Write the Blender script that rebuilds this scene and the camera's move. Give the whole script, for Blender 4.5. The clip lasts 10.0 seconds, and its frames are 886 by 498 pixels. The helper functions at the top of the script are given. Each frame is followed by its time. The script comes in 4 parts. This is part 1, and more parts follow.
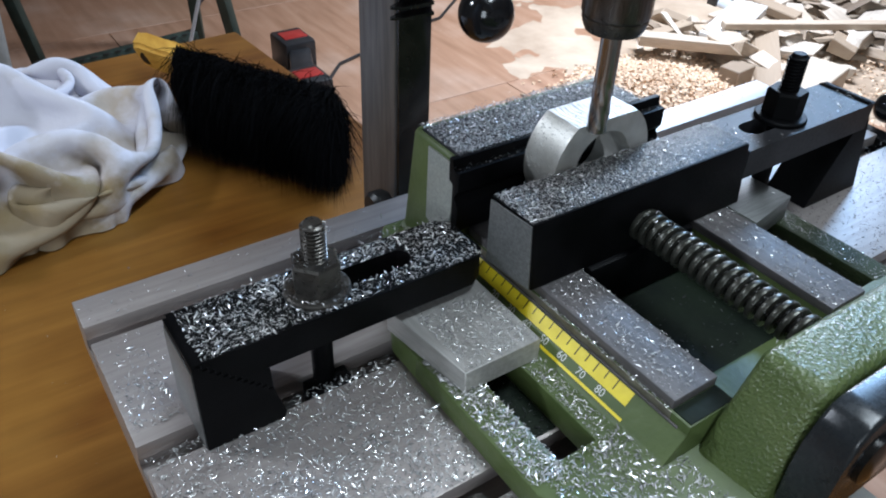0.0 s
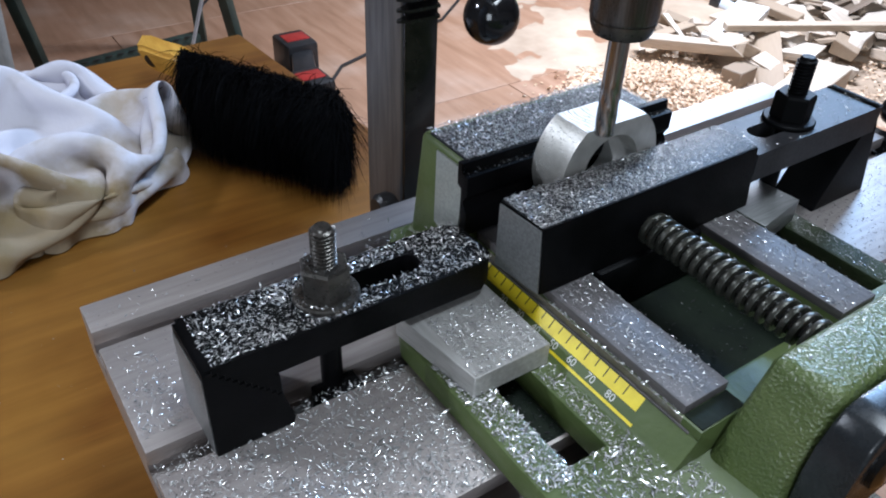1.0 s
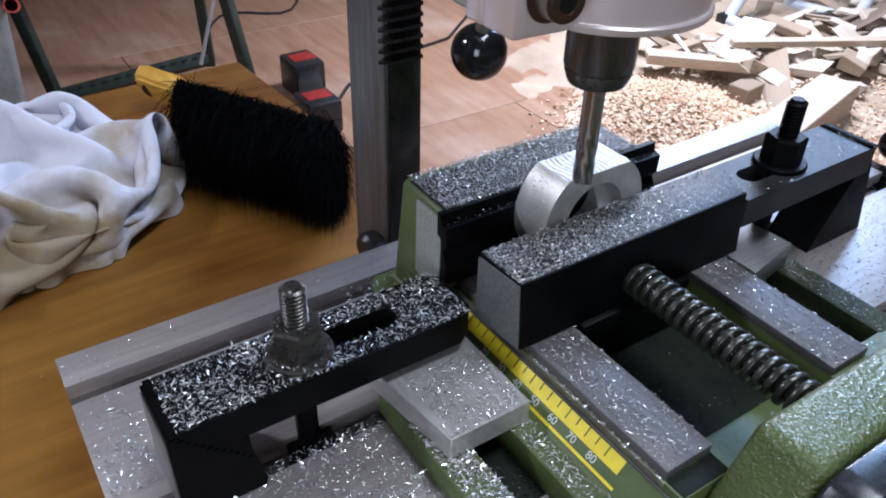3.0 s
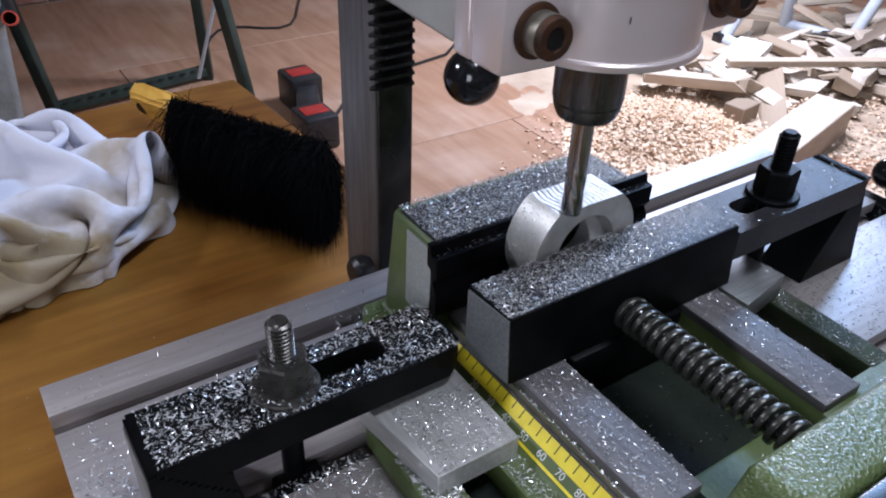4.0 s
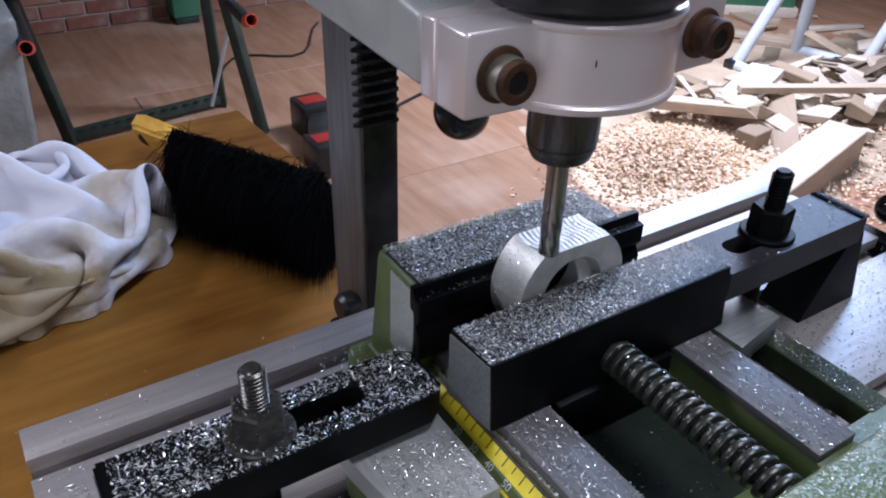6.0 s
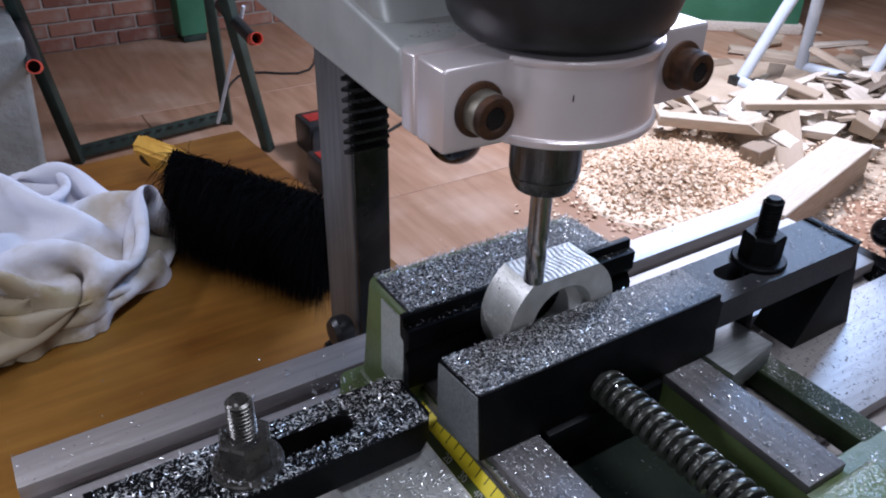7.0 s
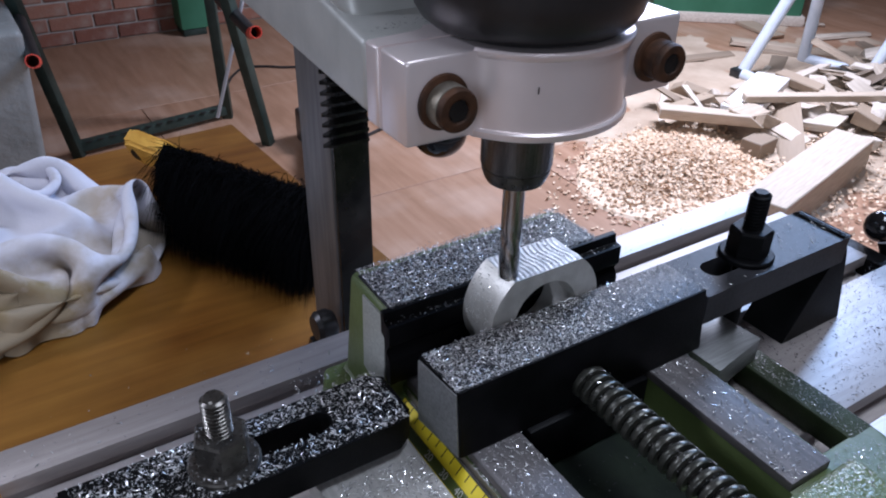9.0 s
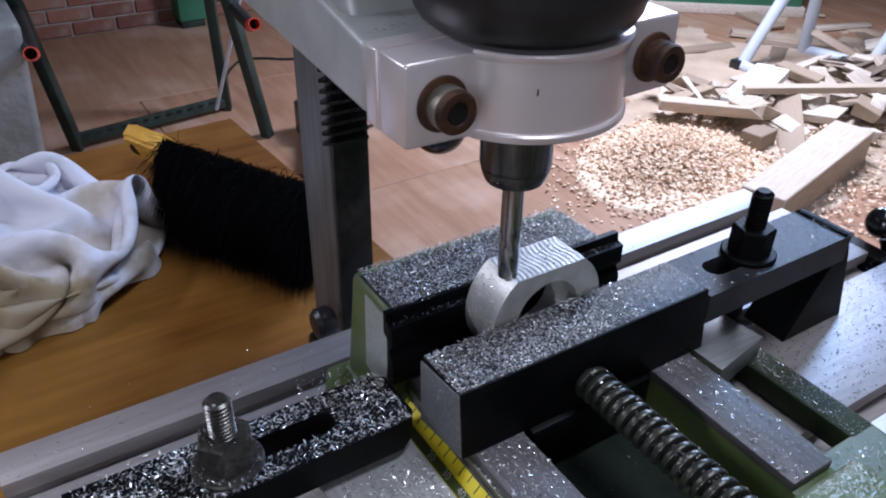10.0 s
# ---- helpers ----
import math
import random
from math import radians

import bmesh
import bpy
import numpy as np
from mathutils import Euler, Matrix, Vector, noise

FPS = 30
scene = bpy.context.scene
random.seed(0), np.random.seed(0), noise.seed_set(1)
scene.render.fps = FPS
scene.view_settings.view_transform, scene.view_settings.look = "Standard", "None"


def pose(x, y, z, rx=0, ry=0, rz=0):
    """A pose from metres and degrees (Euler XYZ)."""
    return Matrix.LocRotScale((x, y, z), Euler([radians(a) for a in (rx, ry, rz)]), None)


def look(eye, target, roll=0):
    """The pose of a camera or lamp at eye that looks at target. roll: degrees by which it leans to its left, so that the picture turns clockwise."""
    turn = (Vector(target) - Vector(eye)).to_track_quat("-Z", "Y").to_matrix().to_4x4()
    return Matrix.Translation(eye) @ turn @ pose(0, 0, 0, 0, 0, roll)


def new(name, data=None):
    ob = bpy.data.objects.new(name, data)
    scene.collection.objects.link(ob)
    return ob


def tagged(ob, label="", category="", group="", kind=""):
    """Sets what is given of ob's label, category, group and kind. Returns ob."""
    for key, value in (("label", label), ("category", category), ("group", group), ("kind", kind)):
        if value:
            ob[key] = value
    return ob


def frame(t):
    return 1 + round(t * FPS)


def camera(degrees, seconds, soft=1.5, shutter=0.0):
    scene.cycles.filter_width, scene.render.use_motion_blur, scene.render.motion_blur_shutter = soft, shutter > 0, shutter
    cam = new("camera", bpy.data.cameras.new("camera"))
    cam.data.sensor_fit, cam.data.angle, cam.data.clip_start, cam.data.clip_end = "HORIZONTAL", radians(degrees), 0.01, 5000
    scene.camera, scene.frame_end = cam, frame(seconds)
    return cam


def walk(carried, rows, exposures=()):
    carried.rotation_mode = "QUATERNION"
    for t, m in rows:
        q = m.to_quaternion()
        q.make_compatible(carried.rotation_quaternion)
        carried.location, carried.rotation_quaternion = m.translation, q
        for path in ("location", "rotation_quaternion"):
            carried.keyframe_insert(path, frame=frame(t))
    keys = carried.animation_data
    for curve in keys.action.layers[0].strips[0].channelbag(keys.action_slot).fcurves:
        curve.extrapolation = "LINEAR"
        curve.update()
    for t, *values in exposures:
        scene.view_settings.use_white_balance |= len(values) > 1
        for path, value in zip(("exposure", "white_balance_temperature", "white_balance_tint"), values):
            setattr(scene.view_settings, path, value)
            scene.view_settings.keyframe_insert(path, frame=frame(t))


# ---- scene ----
cam = camera(59.28, 10.0, soft=2.0)
PATH = [
    (0, -0.1590, -0.1675, 0.1579, 53.35, -2.06, -33.95),
    (0.5, -0.1615, -0.1674, 0.1585, 53.31, -2.01, -33.97),
    (1, -0.1609, -0.1661, 0.1583, 53.47, -1.93, -33.89),
    (1.5, -0.1568, -0.1654, 0.1616, 53.30, -1.51, -33.86),
    (2, -0.1533, -0.1643, 0.1625, 53.62, -1.46, -33.77),
    (2.5, -0.1482, -0.1641, 0.1650, 53.98, -1.22, -33.55),
    (4, -0.1385, -0.1611, 0.1708, 55.57, -1.89, -33.32),
    (4.5, -0.1368, -0.1601, 0.1747, 55.77, -2.08, -33.37),
    (5, -0.1344, -0.1589, 0.1735, 56.20, -2.14, -33.38),
    (5.5, -0.1284, -0.1605, 0.1731, 56.68, -1.68, -32.88),
    (7, -0.1158, -0.1665, 0.1794, 58.47, -1.14, -32.01),
    (7.5, -0.1144, -0.1653, 0.1818, 58.60, -1.27, -32.26),
    (8, -0.1143, -0.1656, 0.1792, 58.46, -1.43, -32.49),
    (8.5, -0.1114, -0.1677, 0.1764, 58.46, -1.37, -32.26),
    (9, -0.1055, -0.1707, 0.1786, 58.00, -0.91, -31.88),
    (9.5, -0.1028, -0.1724, 0.1804, 57.70, -0.61, -31.75),
    (10, -0.1048, -0.1696, 0.1813, 57.38, -0.86, -31.95),
]
walk(cam, [(r[0], pose(*r[1:])) for r in PATH], [(0.0, 0.09, 5400, 4), (1.0, 0.18, 5380, 7), (2.5, 0.12, 5370, 11), (5.0, 0.01, 5400, 15), (10.0, -0.14, 5280, 15)])

# ---------------------------------------------------------------- light
world = bpy.data.worlds.new("world")
scene.world = world
world.use_nodes = True
world.node_tree.nodes["Background"].inputs[0].default_value = (0.75, 0.82, 1.0, 1)
world.node_tree.nodes["Background"].inputs[1].default_value = 0.014
scene.view_settings.exposure = 0.0


def area_lamp(name, at, target, sx, sy, watts, colour):
    d = bpy.data.lights.new(name, "AREA")
    d.shape, d.size, d.size_y, d.energy, d.color = "RECTANGLE", sx, sy, watts, colour
    ob = new(name, d)
    ob.matrix_world = look(at, target)
    return ob


area_lamp("work_lamp", (1.95, 0.86, 1.16), (0.12, 0.0, -0.05), 0.46, 0.32, 29, (0.52, 0.72, 1.0))
area_lamp("side_lamp", (-1.30, 1.05, 1.15), (0.0, 0.5, -0.19), 0.22, 0.18, 13, (1.0, 0.95, 0.93))
# unseen overhead fill, added to brighten the vise and chips
area_lamp("vise_fill", (0.35, -0.25, 1.52), (0.25, -0.1, 0), 0.9, 0.3, 17, (1.0, 0.98, 0.93))
# unseen fill from behind the camera, for front faces and the collar highlight
area_lamp("front_fill", (-1.75, -1.55, 0.7), (0.05, 0.0, 0.02), 0.8, 1.1, 19, (1.0, 0.97, 0.92))
# unseen fill set low, added to brighten the scrap heap and floor
area_lamp("heap_fill", (2.6, 2.0, 0.85), (2.45, 1.75, -1.1), 1.0, 0.4, 104, (1.0, 0.95, 0.96))


# ---------------------------------------------------------------- materials
class Mat:
    """A small wrapper that builds node materials."""

    def __init__(self, name, rough=0.5, metal=0.0, colour=(0.5, 0.5, 0.5)):
        self.m = bpy.data.materials.new(name)
        self.m.use_nodes = True
        self.t = self.m.node_tree
        self.b = self.t.nodes["Principled BSDF"]
        self.b.inputs["Base Color"].default_value = (*colour, 1)
        self.b.inputs["Roughness"].default_value = rough
        self.b.inputs["Metallic"].default_value = metal
        self.co = self.t.nodes.new("ShaderNodeTexCoord").outputs["Object"]
        self.last = None

    def link(self, a, b):
        self.t.links.new(a, b)

    def noise(self, scale, detail=4.0, stretch=None, rough=0.55):
        n = self.t.nodes.new("ShaderNodeTexNoise")
        n.inputs["Scale"].default_value = scale
        n.inputs["Detail"].default_value = detail
        n.inputs["Roughness"].default_value = rough
        co = self.co
        if stretch:
            mp = self.t.nodes.new("ShaderNodeMapping")
            mp.inputs["Scale"].default_value = stretch
            self.link(co, mp.inputs["Vector"])
            co = mp.outputs[0]
        self.link(co, n.inputs["Vector"])
        return n.outputs["Fac"]

    def ramp(self, fac, stops):
        r = self.t.nodes.new("ShaderNodeValToRGB")
        e = r.color_ramp.elements
        while len(e) < len(stops):
            e.new(0.5)
        for el, (p, c) in zip(e, stops):
            el.position = p
            el.color = (*c, 1) if len(c) == 3 else c
        self.link(fac, r.inputs[0])
        return r.outputs[0]

    def mix(self, fac, a, b, mode="MIX"):
        n = self.t.nodes.new("ShaderNodeMix")
        n.data_type, n.blend_type = "RGBA", mode
        for v, s in ((fac, n.inputs[0]), (a, n.inputs[6]), (b, n.inputs[7])):
            if isinstance(v, (int, float)):
                s.default_value = v
            elif isinstance(v, tuple):
                s.default_value = (*v, 1)
            else:
                self.link(v, s)
        return n.outputs[2]

    def colour(self, out):
        self.link(out, self.b.inputs["Base Color"])
        return self

    def rough(self, fac, lo, hi):
        mr = self.t.nodes.new("ShaderNodeMapRange")
        mr.inputs[3].default_value, mr.inputs[4].default_value = lo, hi
        self.link(fac, mr.inputs[0])
        self.link(mr.outputs[0], self.b.inputs["Roughness"])
        return self

    def bump(self, fac, strength, dist):
        n = self.t.nodes.new("ShaderNodeBump")
        n.inputs["Strength"].default_value, n.inputs["Distance"].default_value = strength, dist
        self.link(fac, n.inputs["Height"])
        if self.last:
            self.link(self.last, n.inputs["Normal"])
        self.last = n.outputs[0]
        self.link(self.last, self.b.inputs["Normal"])
        return self

    def random(self):
        return self.t.nodes.new("ShaderNodeObjectInfo").outputs["Random"]

    def island(self):
        return self.t.nodes.new("ShaderNodeNewGeometry").outputs["Random Per Island"]


def varied(name, a, b, scale, rough, metal=0.0, fine=None, bump=0.15, dist=0.0004, stretch=None, spread=0.12):
    """Two tones over a coarse noise, with a fine grain in relief."""
    m = Mat(name, rough, metal)
    n = m.noise(scale, 5, stretch)
    m.colour(m.ramp(n, [(0.35, a), (0.65, b)]))
    f = m.noise(fine or scale * 9, 4, stretch)
    m.rough(f, max(0.03, rough - spread), min(1, rough + spread))
    m.bump(f, bump, dist)
    return m.m


BLACK_STEEL = varied("blackened steel", (0.0016, 0.0017, 0.002), (0.0042, 0.0042, 0.005), 60, 0.50, 0.0, 900, 0.14, 0.0002)
BLACK_STEEL.node_tree.nodes["Principled BSDF"].inputs["Specular IOR Level"].default_value = 0.09
# lighter copy of the black steel, for faces that catch lamp sheen
SHEEN_BLACK = varied("black steel lightened as sheen", (0.010, 0.010, 0.012), (0.026, 0.026, 0.030), 40, 0.50, 0.0, 600, 0.2, 0.0002)
SHEEN_BLACK.node_tree.nodes["Principled BSDF"].inputs["Specular IOR Level"].default_value = 0.28
GROUND_STEEL = varied("ground grey steel", (0.15, 0.155, 0.155), (0.22, 0.225, 0.225), 70, 0.42, 0.4, 500, 0.08, 0.0001, (1, 12, 12))
SIDE_STEEL = varied("pale ground casting face", (0.30, 0.32, 0.30), (0.40, 0.42, 0.39), 70, 0.45, 0.3, 500, 0.08, 0.0001, (1, 12, 12))
WHITE_BOARD = varied("white painted board", (0.66, 0.64, 0.62), (0.80, 0.79, 0.77), 14, 0.5, 0, 200, 0.1, 0.0005)
RAIL_STEEL = varied("worn grey way steel", (0.095, 0.089, 0.090), (0.15, 0.138, 0.14), 45, 0.55, 0.25, 700, 0.12, 0.0001, (9, 1, 9))
BRIGHT_STEEL = varied("bright bar steel", (0.42, 0.41, 0.39), (0.56, 0.55, 0.53), 50, 0.48, 0.5, 600, 0.08, 0.0001, (10, 1, 10))
ALU_RING = varied("turned aluminium", (0.56, 0.55, 0.51), (0.70, 0.69, 0.65), 120, 0.46, 0.7, 900, 0.18, 0.0002)
MILLED_FLAT = varied("fresh cutter marks", (0.40, 0.40, 0.39), (0.62, 0.62, 0.60), 160, 0.42, 0.6, 700, 0.5, 0.0003, (2.5, 1, 1))
TABLE_ALU = varied("milled aluminium table", (0.36, 0.325, 0.31), (0.44, 0.40, 0.385), 30, 0.50, 0.6, 420, 0.05, 0.0001, (1, 14, 14), 0.07)
GREEN_SMOOTH = varied("green casting paint", (0.068, 0.096, 0.028), (0.098, 0.130, 0.042), 40, 0.48, 0.0, 420, 0.3, 0.0005)
SILVER_PAINT = varied("silver painted casting", (0.80, 0.715, 0.705), (0.87, 0.78, 0.765), 22, 0.34, 0.55, 500, 0.02, 0.00005, None, 0.04)
COLUMN_STEEL = varied("grey column steel", (0.11, 0.105, 0.105), (0.18, 0.172, 0.168), 25, 0.44, 0.5, 300, 0.08, 0.0001, (14, 14, 1))
OILY_STEEL = varied("oily dark rack steel", (0.012, 0.012, 0.012), (0.035, 0.032, 0.03), 90, 0.16, 0.5, 500, 0.2, 0.0003)
SCREW_STEEL = varied("oiled screw steel", (0.042, 0.044, 0.036), (0.085, 0.084, 0.072), 120, 0.30, 0.6, 500, 0.4, 0.0004)
RUST = varied("rusty bolt steel", (0.022, 0.012, 0.007), (0.085, 0.036, 0.015), 160, 0.62, 0.35, 700, 0.4, 0.0004)
BOLT_STEEL = varied("stained zinc bolt steel", (0.24, 0.22, 0.17), (0.36, 0.34, 0.29), 110, 0.42, 0.8, 700, 0.2, 0.0002)
BLACK_PLASTIC = varied("black moulded plastic", (0.012, 0.012, 0.013), (0.022, 0.022, 0.024), 40, 0.38, 0, 900, 0.12, 0.0002)
GLOSS_BLACK = varied("polished black phenolic", (0.006, 0.006, 0.007), (0.010, 0.010, 0.011), 40, 0.10, 0, 500, 0.03, 0.0001)
YELLOW_RULE = varied("yellow printed rule", (0.72, 0.57, 0.012), (0.80, 0.65, 0.02), 200, 0.4, 0, 900, 0.05, 0.0001)
WHITE_INK = varied("white ink", (0.62, 0.62, 0.58), (0.75, 0.75, 0.72), 300, 0.5)
# black for printed ticks, and for holes drawn as solid dark pieces
INK_AND_HOLE_BLACK = varied("black ink and hole shade", (0.01, 0.01, 0.01), (0.02, 0.02, 0.02), 300, 0.5)
YELLOW_WOOD = varied("yellow lacquered wood", (0.52, 0.27, 0.035), (0.68, 0.40, 0.07), 25, 0.42, 0, 250, 0.15, 0.0003, (6, 1, 6))
RED_PLASTIC = varied("red plastic", (0.24, 0.018, 0.015), (0.32, 0.028, 0.022), 30, 0.4)
ORANGE_PLASTIC = varied("orange red plastic tube", (0.55, 0.05, 0.025), (0.70, 0.08, 0.04), 30, 0.4)
STEEL_GREEN = varied("dark green painted steel", (0.018, 0.032, 0.026), (0.035, 0.055, 0.045), 14, 0.5, 0.2, 120, 0.2, 0.0005)
MACHINE_GREEN = varied("green enamelled sheet", (0.035, 0.14, 0.075), (0.055, 0.19, 0.11), 4, 0.45, 0, 60, 0.15, 0.0006)
WHITE_TUBE = varied("pale enamelled tube", (0.50, 0.55, 0.62), (0.64, 0.68, 0.74), 9, 0.4, 0, 120, 0.1, 0.0004)
BRISTLE = varied("black bristle", (0.0008, 0.0008, 0.001), (0.0018, 0.0018, 0.002), 300, 0.95)
BRISTLE.node_tree.nodes["Principled BSDF"].inputs["Specular IOR Level"].default_value = 0.03
NUT_STEEL = varied("oiled nut steel", (0.075, 0.07, 0.064), (0.15, 0.142, 0.13), 150, 0.30, 0.8, 600, 0.2, 0.0002)
MILL_STEEL = varied("polished cutter steel", (0.34, 0.33, 0.32), (0.46, 0.45, 0.44), 90, 0.22, 1.0, 500, 0.05, 0.0001, (14, 14, 1))
COLLET_STEEL = varied("turned dark collet steel", (0.10, 0.095, 0.092), (0.15, 0.145, 0.14), 80, 0.30, 0.9, 500, 0.06, 0.0001, (14, 14, 1))
# darker copy of the casting green, with the right side's shade in it
SHADED_GREEN = varied("casting green darkened as shade", (0.018, 0.026, 0.011), (0.032, 0.044, 0.018), 60, 0.55, 0, 900, 0.5, 0.0006)
SHADED_GREEN.node_tree.nodes["Principled BSDF"].inputs["Specular IOR Level"].default_value = 0.2
HUB_GREY = varied("dark blue-grey enamel", (0.012, 0.014, 0.016), (0.020, 0.023, 0.026), 50, 0.28, 0, 500, 0.1, 0.0003)
# oily green, made darker still to carry shade in its colour
OILY_SHADE_GREEN = varied("oily green paint darkened as shade", (0.004, 0.007, 0.005), (0.010, 0.016, 0.009), 60, 0.68, 0, 300, 0.4, 0.0008)
OILY_SHADE_GREEN.node_tree.nodes["Principled BSDF"].inputs["Specular IOR Level"].default_value = 0.2
ARM_GREY = varied("light grey cast enamel", (0.38, 0.385, 0.365), (0.48, 0.48, 0.455), 30, 0.42, 0.25, 400, 0.1, 0.0002)
GREY_CAST = varied("grey painted casting", (0.30, 0.31, 0.30), (0.40, 0.41, 0.40), 35, 0.5, 0.3, 500, 0.25, 0.0003)
SAWDUST = varied("tan sawdust", (0.36, 0.27, 0.19), (0.55, 0.44, 0.33), 3.5, 0.9, 0, 160, 0.5, 0.004)
MORTAR = varied("grey mortar", (0.30, 0.27, 0.24), (0.42, 0.38, 0.34), 12, 0.9, 0, 90, 0.5, 0.003)
PLASTER = varied("worn plaster", (0.20, 0.19, 0.17), (0.30, 0.285, 0.26), 2.2, 0.9, 0, 40, 0.3, 0.003)
SHEETING = varied("milky plastic sheet", (0.20, 0.21, 0.20), (0.28, 0.29, 0.28), 5, 0.35, 0, 30, 0.5, 0.01)


def hammer_paint():
    m = Mat("green hammered paint", 0.25)
    n = m.noise(60, 3)
    m.colour(m.ramp(n, [(0.3, (0.080, 0.112, 0.034)), (0.7, (0.114, 0.148, 0.050))]))
    v = m.t.nodes.new("ShaderNodeTexVoronoi")
    v.inputs["Scale"].default_value = 750
    m.link(m.co, v.inputs["Vector"])
    m.bump(m.noise(900, 2), 0.8, 0.0005)
    m.bump(v.outputs["Distance"], 0.6, 0.0006)
    m.rough(n, 0.36, 0.5)
    m.b.inputs["Specular IOR Level"].default_value = 0.3
    m.b.inputs["Coat Weight"].default_value = 0.7
    m.b.inputs["Coat Roughness"].default_value = 0.14
    m.link(m.last, m.b.inputs["Coat Normal"])
    return m.m


def chip_metal():
    m = Mat("bright metal chips", 0.25, 0.6)
    m.colour(m.ramp(m.island(), [(0.0, (0.26, 0.26, 0.27)), (0.4, (0.74, 0.74, 0.74)), (1.0, (0.97, 0.97, 0.97))]))
    return m.m


def dark_chips():
    m = Mat("dark oily chips", 0.4, 0.6)
    m.colour(m.ramp(m.island(), [(0.0, (0.02, 0.02, 0.022)), (0.8, (0.10, 0.10, 0.11)), (1.0, (0.5, 0.5, 0.5))]))
    return m.m


def bench_wood():
    m = Mat("varnished plywood", 0.3)
    g = m.noise(7, 6, (1.2, 14, 10))
    c = m.ramp(g, [(0.25, (0.088, 0.030, 0.005)), (0.5, (0.138, 0.052, 0.008)), (0.75, (0.20, 0.084, 0.014))])
    s = m.noise(3.5, 5)
    c = m.mix(m.ramp(s, [(0.42, (0, 0, 0)), (0.62, (0.55, 0.55, 0.55))]), c, (0.31, 0.155, 0.028))
    m.colour(c)
    m.rough(m.noise(18, 5), 0.36, 0.55)
    m.b.inputs["Specular IOR Level"].default_value = 0.14
    m.bump(m.noise(90, 4, (1, 10, 10)), 0.1, 0.0005)
    return m.m


def floor_board():
    m = Mat("dusty wooden floor", 0.5)
    g = m.noise(2.5, 6, (9, 1.1, 1))
    c = m.ramp(g, [(0.2, (0.22, 0.115, 0.060)), (0.5, (0.36, 0.205, 0.125)), (0.8, (0.47, 0.30, 0.20))])
    r = m.random()
    c = m.mix(m.ramp(r, [(0, (0.0, 0.0, 0.0)), (1, (0.4, 0.4, 0.4))]), c, (0.26, 0.155, 0.09))
    d = m.noise(1.6, 6)
    c = m.mix(m.ramp(d, [(0.5, (0, 0, 0)), (0.72, (0.6, 0.6, 0.6))]), c, (0.55, 0.42, 0.33))
    w = m.noise(30, 4)
    c = m.mix(m.ramp(w, [(0.66, (0, 0, 0)), (0.8, (0.5, 0.5, 0.5))]), c, (0.62, 0.52, 0.42))
    m.colour(c)
    m.rough(d, 0.38, 0.62)
    m.bump(m.noise(60, 4, (8, 1, 1)), 0.15, 0.002)
    return m.m


STAIN = (0.035, -0.122)    # from the middle of the rag


def cloth():
    m = Mat("stained white cloth", 0.9)
    st = m.noise(13, 5)
    c = m.mix(m.ramp(st, [(0.56, (0, 0, 0)), (0.70, (0.7, 0.7, 0.7))]), (0.57, 0.555, 0.61), (0.36, 0.275, 0.16))
    oil = m.noise(9, 4, (1, 1, 1.4))
    c = m.mix(m.ramp(oil, [(0.60, (0, 0, 0)), (0.70, (0.7, 0.7, 0.7))]), c, (0.17, 0.115, 0.022))
    grime = m.noise(28, 6)
    c = m.mix(m.ramp(grime, [(0.58, (0, 0, 0)), (0.75, (0.5, 0.5, 0.5))]), c, (0.30, 0.27, 0.22))
    # one large oil stain along the hem
    spot = m.t.nodes.new("ShaderNodeVectorMath")
    spot.operation = "DISTANCE"
    wob = m.t.nodes.new("ShaderNodeVectorMath")
    wob.operation = "MULTIPLY"
    wob.inputs[1].default_value = (0.62, 1.5, 0.4)
    m.link(m.co, wob.inputs[0])
    m.link(wob.outputs[0], spot.inputs[0])
    spot.inputs[1].default_value = (STAIN[0] * 0.62, STAIN[1] * 1.5, 0.01)
    mix_in = m.t.nodes.new("ShaderNodeMath")
    mix_in.operation = "MULTIPLY_ADD"
    m.link(m.noise(38, 5), mix_in.inputs[0])
    mix_in.inputs[1].default_value = -0.075
    m.link(spot.outputs["Value"], mix_in.inputs[2])
    c = m.mix(m.ramp(mix_in.outputs[0], [(0.0, (0.8, 0.8, 0.8)), (0.022, (0, 0, 0))]), c, (0.20, 0.135, 0.028))
    m.colour(c)
    m.bump(m.noise(900, 2), 0.25, 0.0004)
    m.bump(m.noise(60, 4), 0.35, 0.003)
    return m.m


def offcut_wood():
    m = Mat("sawn pale wood", 0.7)
    r = m.random()
    tone = m.ramp(r, [(0.0, (0.13, 0.10, 0.075)), (0.25, (0.36, 0.28, 0.20)), (0.6, (0.56, 0.47, 0.37)), (1.0, (0.70, 0.64, 0.56))])
    g = m.noise(12, 5, (1, 9, 9))
    c = m.mix(m.ramp(g, [(0.3, (0.0, 0, 0)), (0.75, (0.5, 0.5, 0.5))]), tone, (0.26, 0.19, 0.13))
    m.colour(c)
    m.bump(m.noise(120, 3, (1, 9, 9)), 0.25, 0.001)
    return m.m


def shaving_wood():
    m = Mat("planer shavings", 0.75)
    m.colour(m.ramp(m.island(), [(0.0, (0.60, 0.42, 0.27)), (0.5, (0.70, 0.52, 0.36)), (1.0, (0.78, 0.63, 0.47))]))
    return m.m


